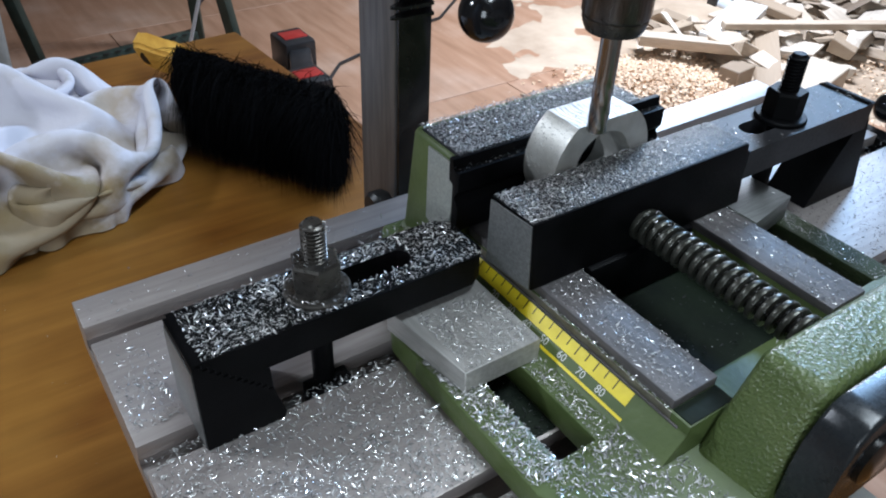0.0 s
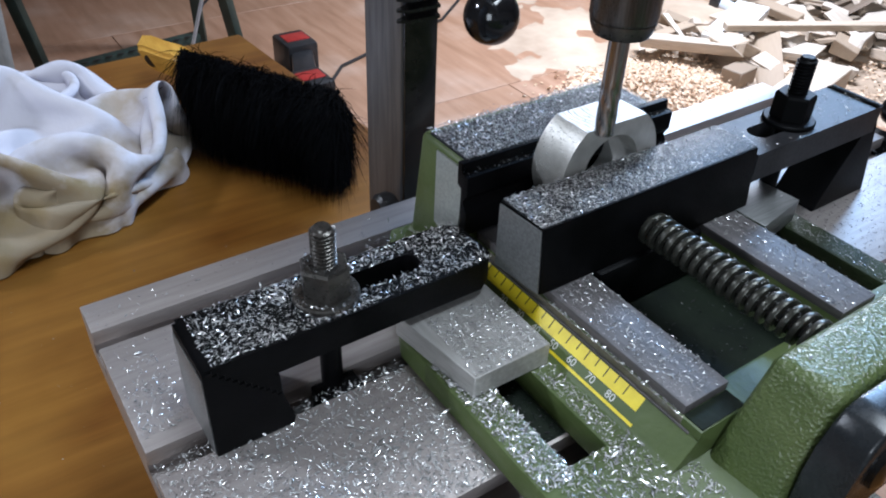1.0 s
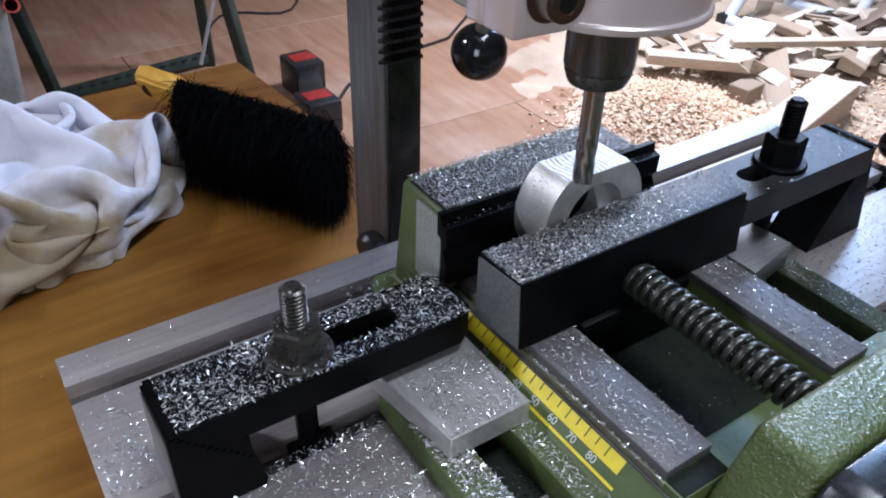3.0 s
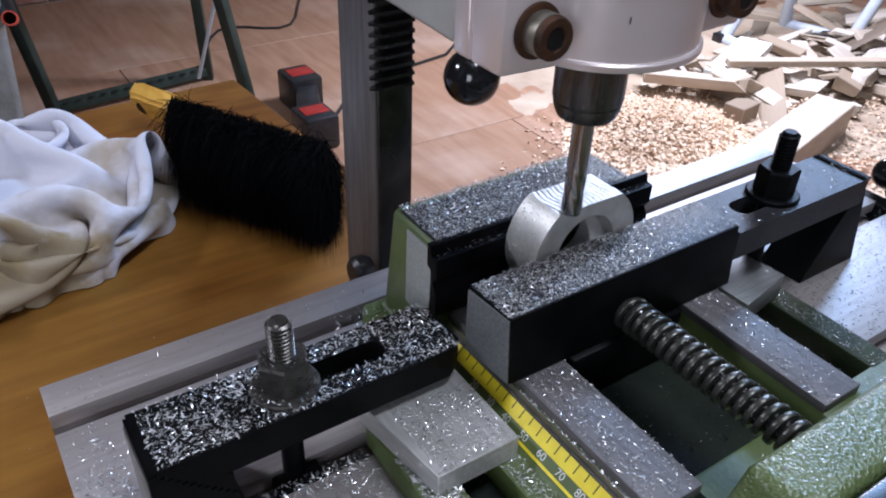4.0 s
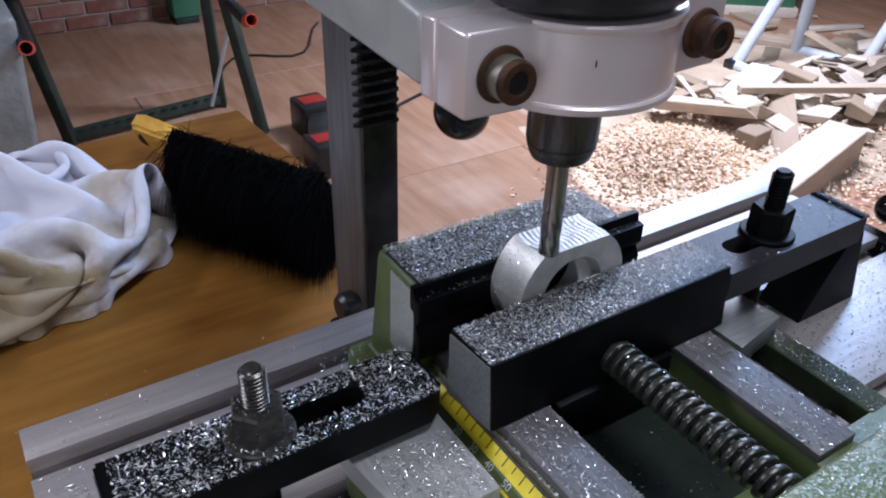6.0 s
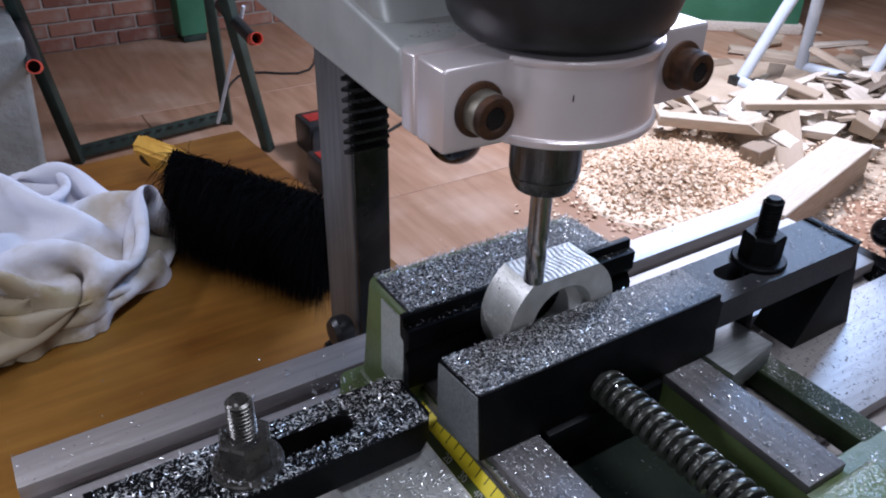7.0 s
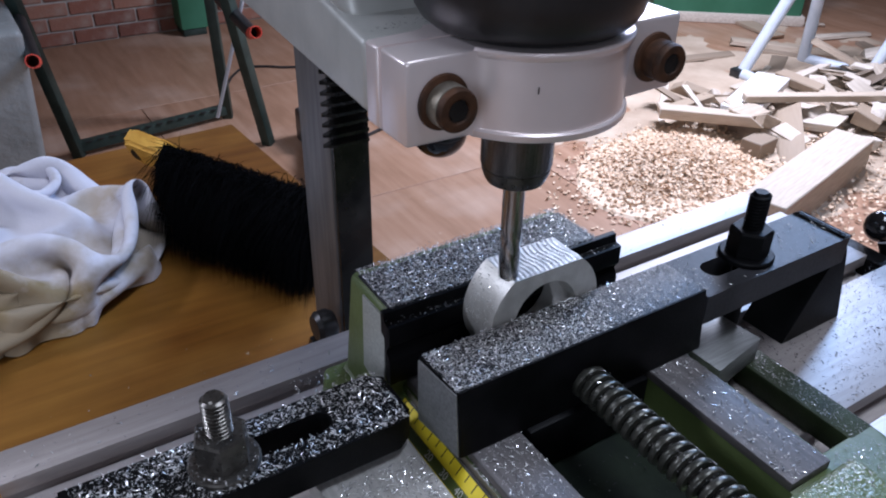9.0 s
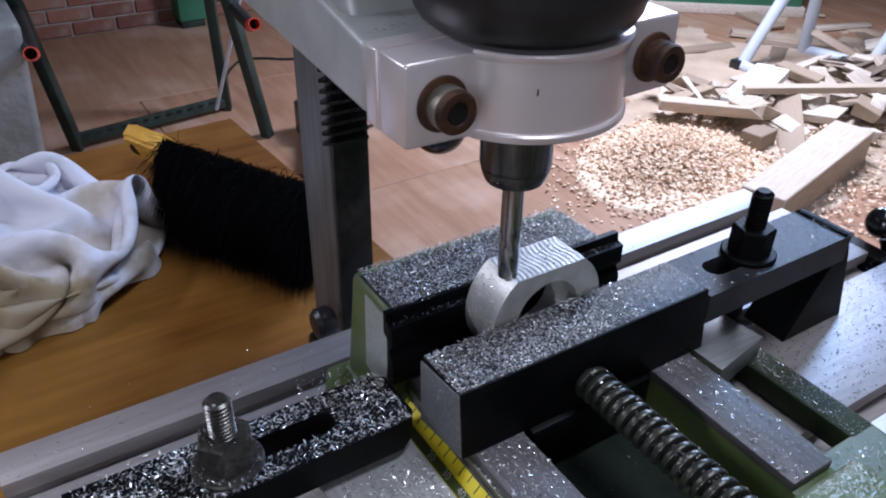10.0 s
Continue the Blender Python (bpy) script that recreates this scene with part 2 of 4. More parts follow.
def brick_clay():
    m = Mat("old red brick", 0.9)
    c = m.ramp(m.random(), [(0, (0.16, 0.065, 0.045)), (0.5, (0.24, 0.10, 0.065)), (1, (0.30, 0.15, 0.10))])
    c = m.mix(m.ramp(m.noise(9, 5), [(0.5, (0, 0, 0)), (0.8, (0.6, 0.6, 0.6))]), c, (0.36, 0.30, 0.25))
    m.colour(c)
    m.bump(m.noise(60, 5), 0.6, 0.004)
    return m.m


HAMMER, CHIP, DARK_CHIP, BENCH_WOOD, FLOOR_WOOD = hammer_paint(), chip_metal(), dark_chips(), bench_wood(), floor_board()
CLOTH, OFFCUT, SHAVING, BRICK = cloth(), offcut_wood(), shaving_wood(), brick_clay()

# ---------------------------------------------------------------- shapes, in millimetres
MM = 0.001
ORIGIN = {}


def thing(name, x, y, z, label, category, group="", kind=""):
    ob = new(name)
    ob.location = (x * MM, y * MM, z * MM)
    ob.empty_display_size = 0.02
    ORIGIN[ob.name] = Vector((x, y, z))
    return tagged(ob, label, category, group, kind)


def mesh_of(name, bm, mat, off, smooth):
    bmesh.ops.recalc_face_normals(bm, faces=bm.faces[:])
    me = bpy.data.meshes.new(name)
    for v in bm.verts:
        v.co = (v.co - off) * MM
    for f in bm.faces:
        f.smooth = smooth
    bm.to_mesh(me)
    bm.free()
    me.materials.append(mat)
    if smooth:
        me.set_sharp_from_angle(angle=radians(38))
    return me


def part(name, bm, mat, parent, label="", smooth=True):
    top = parent
    while top.parent:
        top = top.parent
    ob = new(name, mesh_of(name, bm, mat, ORIGIN[top.name], smooth))
    ob.parent = parent
    return tagged(ob, label)


def solid(name, bm, mat, x, y, z, label, category="", group="", kind="", smooth=True):
    """A thing that is one mesh."""
    ob = new(name, mesh_of(name, bm, mat, Vector((x, y, z)), smooth))
    ob.location = (x * MM, y * MM, z * MM)
    ORIGIN[ob.name] = Vector((x, y, z))
    return tagged(ob, label, category, group, kind)


def box(x0, x1, y0, y1, z0, z1, bev=0.0, bm=None, seg=2):
    bm = bm or bmesh.new()
    m = Matrix.Translation(((x0 + x1) / 2, (y0 + y1) / 2, (z0 + z1) / 2)) @ Matrix.Diagonal((x1 - x0, y1 - y0, z1 - z0, 1))
    g = bmesh.ops.create_cube(bm, size=1, matrix=m)
    if bev:
        es = list({e for v in g["verts"] for e in v.link_edges})
        bmesh.ops.bevel(bm, geom=es, offset=bev, segments=seg, affect="EDGES", profile=0.5)
    return bm


def hexa(pts, bev=0.0, bm=None, seg=2):
    """Eight corners: four of the lower face round, then the four above them."""
    bm = bm or bmesh.new()
    v = [bm.verts.new(p) for p in pts]
    fs = [(3, 2, 1, 0), (4, 5, 6, 7), (0, 1, 5, 4), (1, 2, 6, 5), (2, 3, 7, 6), (3, 0, 4, 7)]
    for f in fs:
        bm.faces.new([v[i] for i in f])
    if bev:
        es = list({e for q in v for e in q.link_edges})
        bmesh.ops.bevel(bm, geom=es, offset=bev, segments=seg, affect="EDGES", profile=0.5)
    return bm


def prism(pts, axis, a, b, bev=0.0, bm=None, seg=2):
    bm = bm or bmesh.new()

    def at(p, h):
        return {"x": (h, p[0], p[1]), "y": (p[0], h, p[1]), "z": (p[0], p[1], h)}[axis]

    lo = [bm.verts.new(at(p, a)) for p in pts]
    hi = [bm.verts.new(at(p, b)) for p in pts]
    n = len(pts)
    bm.faces.new(lo[::-1])
    bm.faces.new(hi)
    for i in range(n):
        bm.faces.new((lo[i], lo[(i + 1) % n], hi[(i + 1) % n], hi[i]))
    if bev:
        es = list({e for q in lo + hi for e in q.link_edges})
        bmesh.ops.bevel(bm, geom=es, offset=bev, segments=seg, affect="EDGES", profile=0.5)
    return bm


def lathe(prof, m=None, seg=40, bm=None):
    """Rings (radius, height) about the z axis, moved by the matrix m."""
    bm = bm or bmesh.new()
    m = m or Matrix()
    rings = []
    for r, h in prof:
        if r < 1e-4:
            rings.append([bm.verts.new(m @ Vector((0, 0, h)))])
        else:
            rings.append([bm.verts.new(m @ Vector((r * math.cos(2 * math.pi * k / seg), r * math.sin(2 * math.pi * k / seg), h))) for k in range(seg)])
    for a, b in zip(rings, rings[1:]):
        for k in range(seg):
            q = [a[k % len(a)], a[(k + 1) % len(a)], b[(k + 1) % len(b)], b[k % len(b)]]
            u = list(dict.fromkeys(q))
            if len(u) > 2:
                bm.faces.new(u)
    for r in (rings[0], rings[-1]):
        if len(r) > 2:
            bm.faces.new(r)
    return bm


def tube(points, r, seg=12, bm=None):
    """A round bar along points."""
    bm = bm or bmesh.new()
    rings = []
    pts = [Vector(p) for p in points]
    for i, p in enumerate(pts):
        d = (pts[min(i + 1, len(pts) - 1)] - pts[max(i - 1, 0)]).normalized()
        q = d.to_track_quat("Z", "Y").to_matrix()
        rings.append([bm.verts.new(p + q @ Vector((r * math.cos(2 * math.pi * k / seg), r * math.sin(2 * math.pi * k / seg), 0))) for k in range(seg)])
    for a, b in zip(rings, rings[1:]):
        for k in range(seg):
            bm.faces.new((a[k], a[(k + 1) % seg], b[(k + 1) % seg], b[k]))
    bm.faces.new(rings[0])
    bm.faces.new(rings[-1])
    return bm


ALONG_Y = Matrix.Rotation(radians(-90), 4, "X")   # z axis to +y
ALONG_X = Matrix.Rotation(radians(90), 4, "Y")    # z axis to +x


def T(x, y, z):
    return Matrix.Translation((x, y, z))


RIDING = []    # what sits on the cross table and travels with it

# ---------------------------------------------------------------- room
FLOOR_Z, BENCH_Z, TABLE_Z = -1150, -190, -60
floor = solid("floor", box(-2500, 6500, -2500, 4600, FLOOR_Z - 60, FLOOR_Z - 6), FLOOR_WOOD, 0, 0, FLOOR_Z, "dusty brown wooden workshop floor", kind="structure")
solid("ceiling", box(-2500, 6500, -2500, 4600, 1560, 1660), PLASTER, 0, 0, 1560, "pale plastered ceiling", kind="structure")
solid("wall_west", box(-2620, -2500, -2500, 4600, FLOOR_Z, 1560), PLASTER, -2500, 0, FLOOR_Z, "worn plastered wall", kind="structure")
solid("wall_east", box(6500, 6620, -2500, 4600, FLOOR_Z, 1560), PLASTER, 6500, 0, FLOOR_Z, "worn plastered wall", kind="structure")
solid("wall_south", box(-2500, 6500, -2620, -2500, FLOOR_Z, 1560), PLASTER, 0, -2500, FLOOR_Z, "worn plastered wall", kind="structure")
wall_north = solid("wall_north", box(-2500, 6500, 4412, 4600, FLOOR_Z, 1560), MORTAR, 0, 4412, FLOOR_Z, "old red brick wall with grey mortar", kind="structure")

# ---------------------------------------------------------------- bench
bench = thing("workbench", -300, 200, FLOOR_Z, "low workbench with a varnished orange-brown plywood top", "workbench")
part("top", hexa([(-900, -420, BENCH_Z - 24), (205, -420, BENCH_Z - 24), (143, 694, BENCH_Z - 24), (-900, 640, BENCH_Z - 24),
                  (-900, -420, BENCH_Z), (205, -420, BENCH_Z), (143, 694, BENCH_Z), (-900, 640, BENCH_Z)], 2), BENCH_WOOD, bench)
for lx, ly in ((-860, -380), (110, -380), (80, 600), (-860, 560)):
    part("leg", box(lx - 30, lx + 30, ly - 30, ly + 30, FLOOR_Z, BENCH_Z - 24, 3), OFFCUT, bench)

# ---------------------------------------------------------------- drill stand
stand = thing("drill_stand", 42, 170, BENCH_Z, "grey steel column drill stand with a silver clamp head", "drill stand")
part("base_plate", box(-20, 110, 40, 215, BENCH_Z, BENCH_Z + 22, 5), GREY_CAST, stand)
column = part("column", box(32.3, 53.0, 150, 187, BENCH_Z + 22, 330, 1.2), COLUMN_STEEL, stand, "square grey steel column")
bm = box(33.3, 52.4, 147.5, 149.9, -166, 330, 0.3)
for k in range(58):
    z = 23 + k * 5.2
    prism([(148, z - 1.9), (148, z + 1.9), (142.6, z + 0.8), (142.6, z - 0.8)], "x", 33.4, 50.4, 0, bm)
    hexa([(27.6, 145.6, z - 0.5), (33.4, 142.6, z - 0.8), (33.4, 148, z - 1.9), (27.9, 147, z - 0.8),
          (27.6, 145.6, z + 0.5), (33.4, 142.6, z + 0.8), (33.4, 148, z + 1.9), (27.9, 147, z + 0.8)], 0, bm)
part("rack", bm, OILY_STEEL, column, "oily black toothed rack")
part("foot_knob", lathe([(0, 0), (7, 0.5), (9, 3), (9, 9), (7, 12), (0, 12.5)], T(22, 150, -84) @ ALONG_X @ T(0, 0, -6), 24), BLACK_PLASTIC, stand)
part("foot_collar", box(26, 57, 144, 192, BENCH_Z + 20, -120, 5), OILY_STEEL, stand)

AX, AY = 44.6, 19.8
ZB, ZT = 86.0, 111.0
LUG_Y, LUG_X = 4.2, 51.8      # front face of the lugs, half length over both lugs


def clamp_half(front):
    """Half of the split clamp ring in one casting: the curved band runs through a hollow fillet into a lug at each end."""
    R, r, gap, F = 32.4, 22.0, 0.7, 6.0
    s = -1 if front else 1
    lug = abs(LUG_Y - AY) if front else 9.0
    # fillet between the band and the lug face
    cy = lug + F
    cx = math.sqrt(max((R + F) ** 2 - cy ** 2, 0.0))
    a1 = math.atan2(cy, cx)
    half = [(LUG_X, gap), (LUG_X, lug - 1.6), (LUG_X - 0.5, lug - 0.5), (LUG_X - 1.6, lug)]
    for k in range(9):
        a = -math.pi / 2 - (math.pi / 2 - a1) * k / 8
        half.append((cx + F * math.cos(a), cy + F * math.sin(a)))
    for k in range(1, 25):
        a = a1 + (math.pi / 2 - a1) * k / 24
        half.append((R * math.cos(a), R * math.sin(a)))
    out = half + [(-x, y) for x, y in half[-2::-1]]
    inner = [(r * math.cos(math.pi * k / 32), max(gap, r * math.sin(math.pi * k / 32))) for k in range(33)]
    loop = out + inner[::-1]
    loop = [(AX + x, AY + s * y) for x, y in loop]
    bm = bmesh.new()
    lo = [bm.verts.new((x, y, ZB)) for x, y in loop]
    hi = [bm.verts.new((x, y, ZT)) for x, y in loop]
    n = len(loop)
    bm.faces.new(lo[::-1])
    bm.faces.new(hi)
    for i in range(n):
        bm.faces.new((lo[i], lo[(i + 1) % n], hi[(i + 1) % n], hi[i]))
    no = len(out)
    es = []
    for ring_ in (lo, hi):
        es += [bm.edges.get((ring_[i], ring_[i + 1])) for i in range(no - 1)]
    es += [bm.edges.get((lo[i], hi[i])) for i in (0, no - 1)]
    bmesh.ops.bevel(bm, geom=es, offset=1.3, segments=3, affect="EDGES", profile=0.5)
    return bm


def rolled_lip(z0, z1, grow):
    """The raised lip that runs round the curved front of the clamp at one rim."""
    bm = bmesh.new()
    rows = []
    for k in range(41):
        a = math.radians(-153 + 126 * k / 40)
        c, q = math.cos(a), math.sin(a)
        ring_ = []
        for rr, z in ((31.5, z0), (32.4 + grow * 0.7, z0), (32.4 + grow, z0 + 0.5), (32.4 + grow, z1 - 0.6), (32.4 + grow * 0.5, z1), (31.5, z1)):
            ring_.append(bm.verts.new((AX + rr * c, AY + rr * q, z)))
        rows.append(ring_)
    for p, q in zip(rows, rows[1:]):
        for k in range(6):
            bm.faces.new((p[k], p[(k + 1) % 6], q[(k + 1) % 6], q[k]))
    bm.faces.new(rows[0])
    bm.faces.new(rows[-1])
    return bm


head_front = part("front_clamp_half", clamp_half(True), SILVER_PAINT, stand, "silver painted front half of the clamp ring")
part("lower_lip", rolled_lip(ZB - 0.7, ZB + 2.0, 1.3), SILVER_PAINT, head_front)
part("upper_lip", rolled_lip(ZT - 1.8, ZT + 0.7, 1.0), SILVER_PAINT, head_front)
part("casting_pit", lathe([(0, 0), (0.55, 0), (0.5, 0.25), (0, 0.3)], T(AX - 16.2, AY - 28.2, 101) @ Matrix.Rotation(radians(30), 4, "Z") @ ALONG_Y.inverted() @ Matrix.Diagonal((0.7, 2.0, 1, 1)), 14), RUST, head_front, "small dark casting pit")
part("rear_clamp_half", clamp_half(False), SILVER_PAINT, stand)
arm = part("arm", hexa([(-7.3, 28.6, 88), (96, 28.6, 88), (80, 205, 84), (10, 205, 84), (-7.3, 28.6, 110.6), (96, 28.6, 110.6), (80, 205, 128), (10, 205, 128)], 2.5, None, 3),
           ARM_GREY, stand, "grey cast arm")
part("arm_web", hexa([(-4.5, 44, 108), (94, 44, 108), (78, 204, 120), (12, 204, 120), (-2, 66, 150), (90, 66, 150), (76, 204, 176), (14, 204, 176)], 6, None, 3), ARM_GREY, arm, "raised web of the arm")
for bx in (AX - 40.1, AX + 40.6):
    wash = part("washer", lathe([(4, 0), (7.9, 0), (8.3, 0.5), (8.2, 1.2), (7.8, 1.5), (4, 1.5)], T(bx, LUG_Y, 98.2) @ ALONG_Y.inverted(), 40), RUST, stand, "rusty washer")
    place = T(bx, LUG_Y - 1.5, 98.2) @ ALONG_Y.inverted()
    bolt = part("bolt", lathe([(6.2, 0), (6.5, 0.5), (6.5, 5.2), (6.2, 5.4)], place, 40), BOLT_STEEL if bx < AX else RUST, stand, "stained socket head bolt" if bx < AX else "dark rusty socket head bolt")
    part("cap", lathe([(6.1, 5.2), (6.4, 5.5), (6.4, 6.8), (5.9, 7.6), (4.2, 7.9), (3.5, 7.6), (3.3, 7.2), (3.3, 3)], place, 40), RUST, bolt, "dark rusty bolt cap")
    # socket walls in dark steel, so the hole's shade is partly colour
    part("hex_socket", lathe([(3.4, 7.1), (3.1, 6.8), (3.1, 2.5), (0, 2.5)], place, 6), OILY_STEEL, bolt, "hexagon socket darkened as hole shade")
# feed lever with its ball
lever = part("feed_lever", tube([(121, 192, -5), (116, 178, 40), (108, 165, 90), (92, 150, 120)], 4.5), BOLT_STEEL, stand)
part("ball_knob", lathe([(17 * math.sin(math.pi * k / 20), -17 * math.cos(math.pi * k / 20)) for k in range(21)], T(121, 192, -5), 32), GLOSS_BLACK, lever, "glossy black ball knob")

# ---------------------------------------------------------------- drill in the clamp
drill = thing("drill_motor", AX, AY, 112, "dark plastic milling motor held in the clamp ring", "power tool")
bm = lathe([(0, 100), (21, 100), (21.4, 109), (27.5, 111.6), (30.5, 112.6), (33, 114.6), (35, 118), (36.5, 124), (37.5, 150), (38, 330), (35, 345), (0, 345)], T(AX, AY, 0), 48)
part("housing", bm, BLACK_PLASTIC, drill)
for k in range(5):
    a = radians(72 * k + 255)
    m = T(AX, AY, 0) @ Matrix.Rotation(a, 4, "Z")
    part("grip_rib", hexa([m @ Vector(p) for p in ((30, -4.2, 113.4), (31.5, -4.2, 113.4), (31.5, 4.2, 113.4), (30, 4.2, 113.4), (36, -2.6, 160), (38.6, -2.6, 160), (38.6, 2.6, 160), (36, 2.6, 160))], 0.8), BLACK_PLASTIC, drill)
part("switch_knob", lathe([(0, 0), (5, 0), (6, 2), (5, 11), (0, 12)], T(AX + 36, AY - 6, 124) @ ALONG_X, 20), BLACK_PLASTIC, drill)

spindle = thing("tool_spindle", AX, AY, 60, "dark steel collet holding a bright end mill", "spindle")
part("collet_nut", lathe([(0, 90), (12.4, 90), (12.4, 64.2), (12.0, 63.2), (10.9, 60.4), (10.4, 58.4), (4.2, 57.4), (0, 57.4)], T(AX, AY, 0), 44), COLLET_STEEL, spindle)
part("nose_ring", lathe([(11.2, 62.6), (12.05, 62.8), (11.9, 61.6), (11.0, 58.9), (10.2, 57.4), (4.2, 57.1), (4.2, 58)], T(AX, AY, 0), 44), NUT_STEEL, spindle, "worn grey nose ring")


def end_mill():
    """A straight shank that ends in four helical flutes."""
    bm = bmesh.new()
    rings = []
    for i in range(46):
        z = 58 - i * (58 - 17.2) / 45
        f = min(1, max(0, (40 - z) / 4))
        tw = (40 - z) * 0.16 if z < 40 else 0
        ring = []
        for k in range(32):
            a = 2 * math.pi * k / 32
            lobe = 0.5 + 0.5 * math.cos(4 * (a - tw))
            r = 3.9 * (1 - f * 0.06 * (1 - lobe) ** 2)
            ring.append(bm.verts.new((AX + r * math.cos(a), AY + r * math.sin(a), z)))
        rings.append(ring)
    for a, b in zip(rings, rings[1:]):
        for k in range(32):
            bm.faces.new((a[k], a[(k + 1) % 32], b[(k + 1) % 32], b[k]))
    bm.faces.new(rings[0])
    bm.faces.new(rings[-1])
    return bm


part("end_mill", end_mill(), MILL_STEEL, spindle, "bright fluted end mill")

# ---------------------------------------------------------------- cross table
table = thing("cross_table", 80, 20, -85, "milled aluminium cross table with T-slots", "machine table")
slots = [(91, 102), (19.5, 31), (-52, -41)]
prof = [(121, -60)]
for a, b in slots:
    prof += [(b, -60), (b, -67), (b + 4, -67), (b + 4, -74), (a - 4, -74), (a - 4, -67), (a, -67), (a, -60)]
prof += [(-96, -60), (-96, -86), (121, -86)]
part("slotted_top", prism(prof, "x", -143, 304, 0.35), TABLE_ALU, table)
part("end_bracket", box(304, 318, -10, 60, -86, -62, 2), BLACK_STEEL, table)
crank = part("crank", tube([(318, 30, -75), (330, 30, -75), (330, 36, -62)], 4), BLACK_STEEL, table)
part("knob", lathe([(9.5 * math.sin(math.pi * k / 14), -9.5 * math.cos(math.pi * k / 14)) for k in range(15)], T(327, 40, -52), 24), GLOSS_BLACK, crank, "black ball knob")
RIDING.append(table)
saddle = thing("cross_slide", 60, 40, BENCH_Z, "dark cast cross slide under the table", "machine slide")
part("saddle", box(-60, 180, -60, 110, -150, -86.5, 4), GREY_CAST, saddle)
part("slide_base", box(-30, 150, -110, 140, BENCH_Z, -150, 4), GREY_CAST, saddle)

# ---------------------------------------------------------------- vise
vise = thing("machine_vise", 60, -10, TABLE_Z, "green machine vise with dark steel jaws, strewn with chips", "vise")
bm = bmesh.new()
F0, F1 = -60 + 0.1, -48
prism([(-45, -57), (-45, -64), (-28, -112), (148, -112), (165, -64), (165, -57)], "z", F0, F1, 2.0, bm)
prism([(-45, 5), (165, 5), (165, 24), (132, 88), (-12, 88), (-45, 24)], "z", F0, F1, 2.0, bm)
box(-45, -30, -60, 8, F0, F1 - 0.05, 1.6, bm)
part("flange", bm, GREEN_SMOOTH, vise)
# same paint as the flange; its shade is put into the colour
part("flange_rim", box(150, 165, -60, 8, F0, F1 - 0.05, 1.6), SHADED_GREEN, vise, "green rim of the flange with shade in its colour")
body_left = [(-14, -59.9), (-14, -48.4), (-4.6, -48.2), (-3.2, -46.6), (4.4, -38), (5.2, -38), (5.2, -34.2), (27, -34.2), (27, -55), (93, -55),
             (93, -34.2), (114.8, -34.2), (114.8, -38), (115.6, -38), (123.2, -46.6), (124.6, -48.2), (134, -48.4), (134, -59.9)]
body = part("bed", prism(body_left, "y", -78, 84, 0.5), GREEN_SMOOTH, vise, "smooth green painted bed")
for x0, x1 in ((6, 27.3), (92.7, 114)):
    part("slide_way", box(x0, x1, -69.5, 46, -34.2, -30, 0.5), RAIL_STEEL, vise, "worn grey steel slide way")
# thin dark sheets: oil on the bed, plus the jaws' shade as colour
part("bed_floor", box(27.05, 92.95, -76, 46, -55.2, -54.6, 0.1), OILY_SHADE_GREEN, body, "oily bed floor darkened as jaw shade")
part("bed_wall", box(27.02, 27.5, -70, 46, -54.8, -34.4, 0.1), OILY_SHADE_GREEN, body, "oily bed wall darkened as jaw shade")
# dark sheet that paints the shaded gap by the bearing block
part("bed_end", box(6.2, 27.0, -77.5, -69.7, -34.2, -33.7, 0.15), OILY_SHADE_GREEN, body, "end of the bed darkened as a shaded gap")
part("scale_edge", box(4.3, 5.1, -74, 40, -38.2, -37.3, 0.15), RAIL_STEEL, body, "bare metal edge above the scale")
part("grimy_groove", box(5.15, 6.0, -70, 44, -38.1, -34.3, 0.1), BOLT_STEEL, body, "grimy groove beside the way")
# dark sheet stands in for the body's shade on the slot floor
part("grimy_recess", box(-29.8, -14.2, -39.5, 4.5, -59.9, -59.5, 0.1), OILY_SHADE_GREEN, vise, "dark sheet painted as shade in the flange slot")
# front bearing block
part("bearing_block", hexa([(10, -105, -59), (110, -105, -59), (112, -77, -59), (8, -77, -59),
                            (25, -105, -5), (95, -105, -5), (97, -82, -5), (23, -82, -5)], 4, None, 3), HAMMER, vise, "green hammered bearing block")
# fixed jaw
fixed = part("fixed_jaw", hexa([(-3.2, 47.2, -49), (107, 47.2, -49), (110, 84, -49), (-4, 84, -49), (-1.5, 47.2, 4), (104, 47.2, 4), (103, 80, 4), (-1.2, 80, 4)], 3.5, None, 4), GREEN_SMOOTH, vise)
part("ground_side", hexa([(-3.9, 47.0, -37), (-2.6, 47, -37), (-2.6, 64, -32), (-4.0, 64, -32), (-2.5, 47.0, 1.4), (-1.2, 47, 1.4), (-0.4, 66.5, 1.0), (-2.0, 66.5, 1.0)], 0.3), SIDE_STEEL, fixed, "bare ground side face")
# top sheet in the lighter black: lamp sheen put into its colour
part("jaw_top", box(0.4, 102.6, 47.3, 75, 3.6, 4.15, 0.2), SHEEN_BLACK, fixed, "dark worn jaw top lightened as lamp sheen")
jawp = [(50, 4.2), (47, 4.2), (47, -0.2), (43, -0.2), (43, -9), (46, -12.5), (43, -16), (43, -28), (50, -28)]
part("jaw_plate", prism(jawp, "x", -2.8, 113, 0.4), BLACK_STEEL, fixed, "black grooved jaw plate")
# moving jaw
mov = part("moving_jaw", hexa([(1, -1.5, -30), (121.5, -1.5, -30), (120, 24, -30), (-1.5, 24, -30), (0, 0, 0), (119.5, 0, 0), (119.5, 24, 0), (-1.5, 24, 0)], 0.9), BLACK_STEEL, vise, "black steel moving jaw")
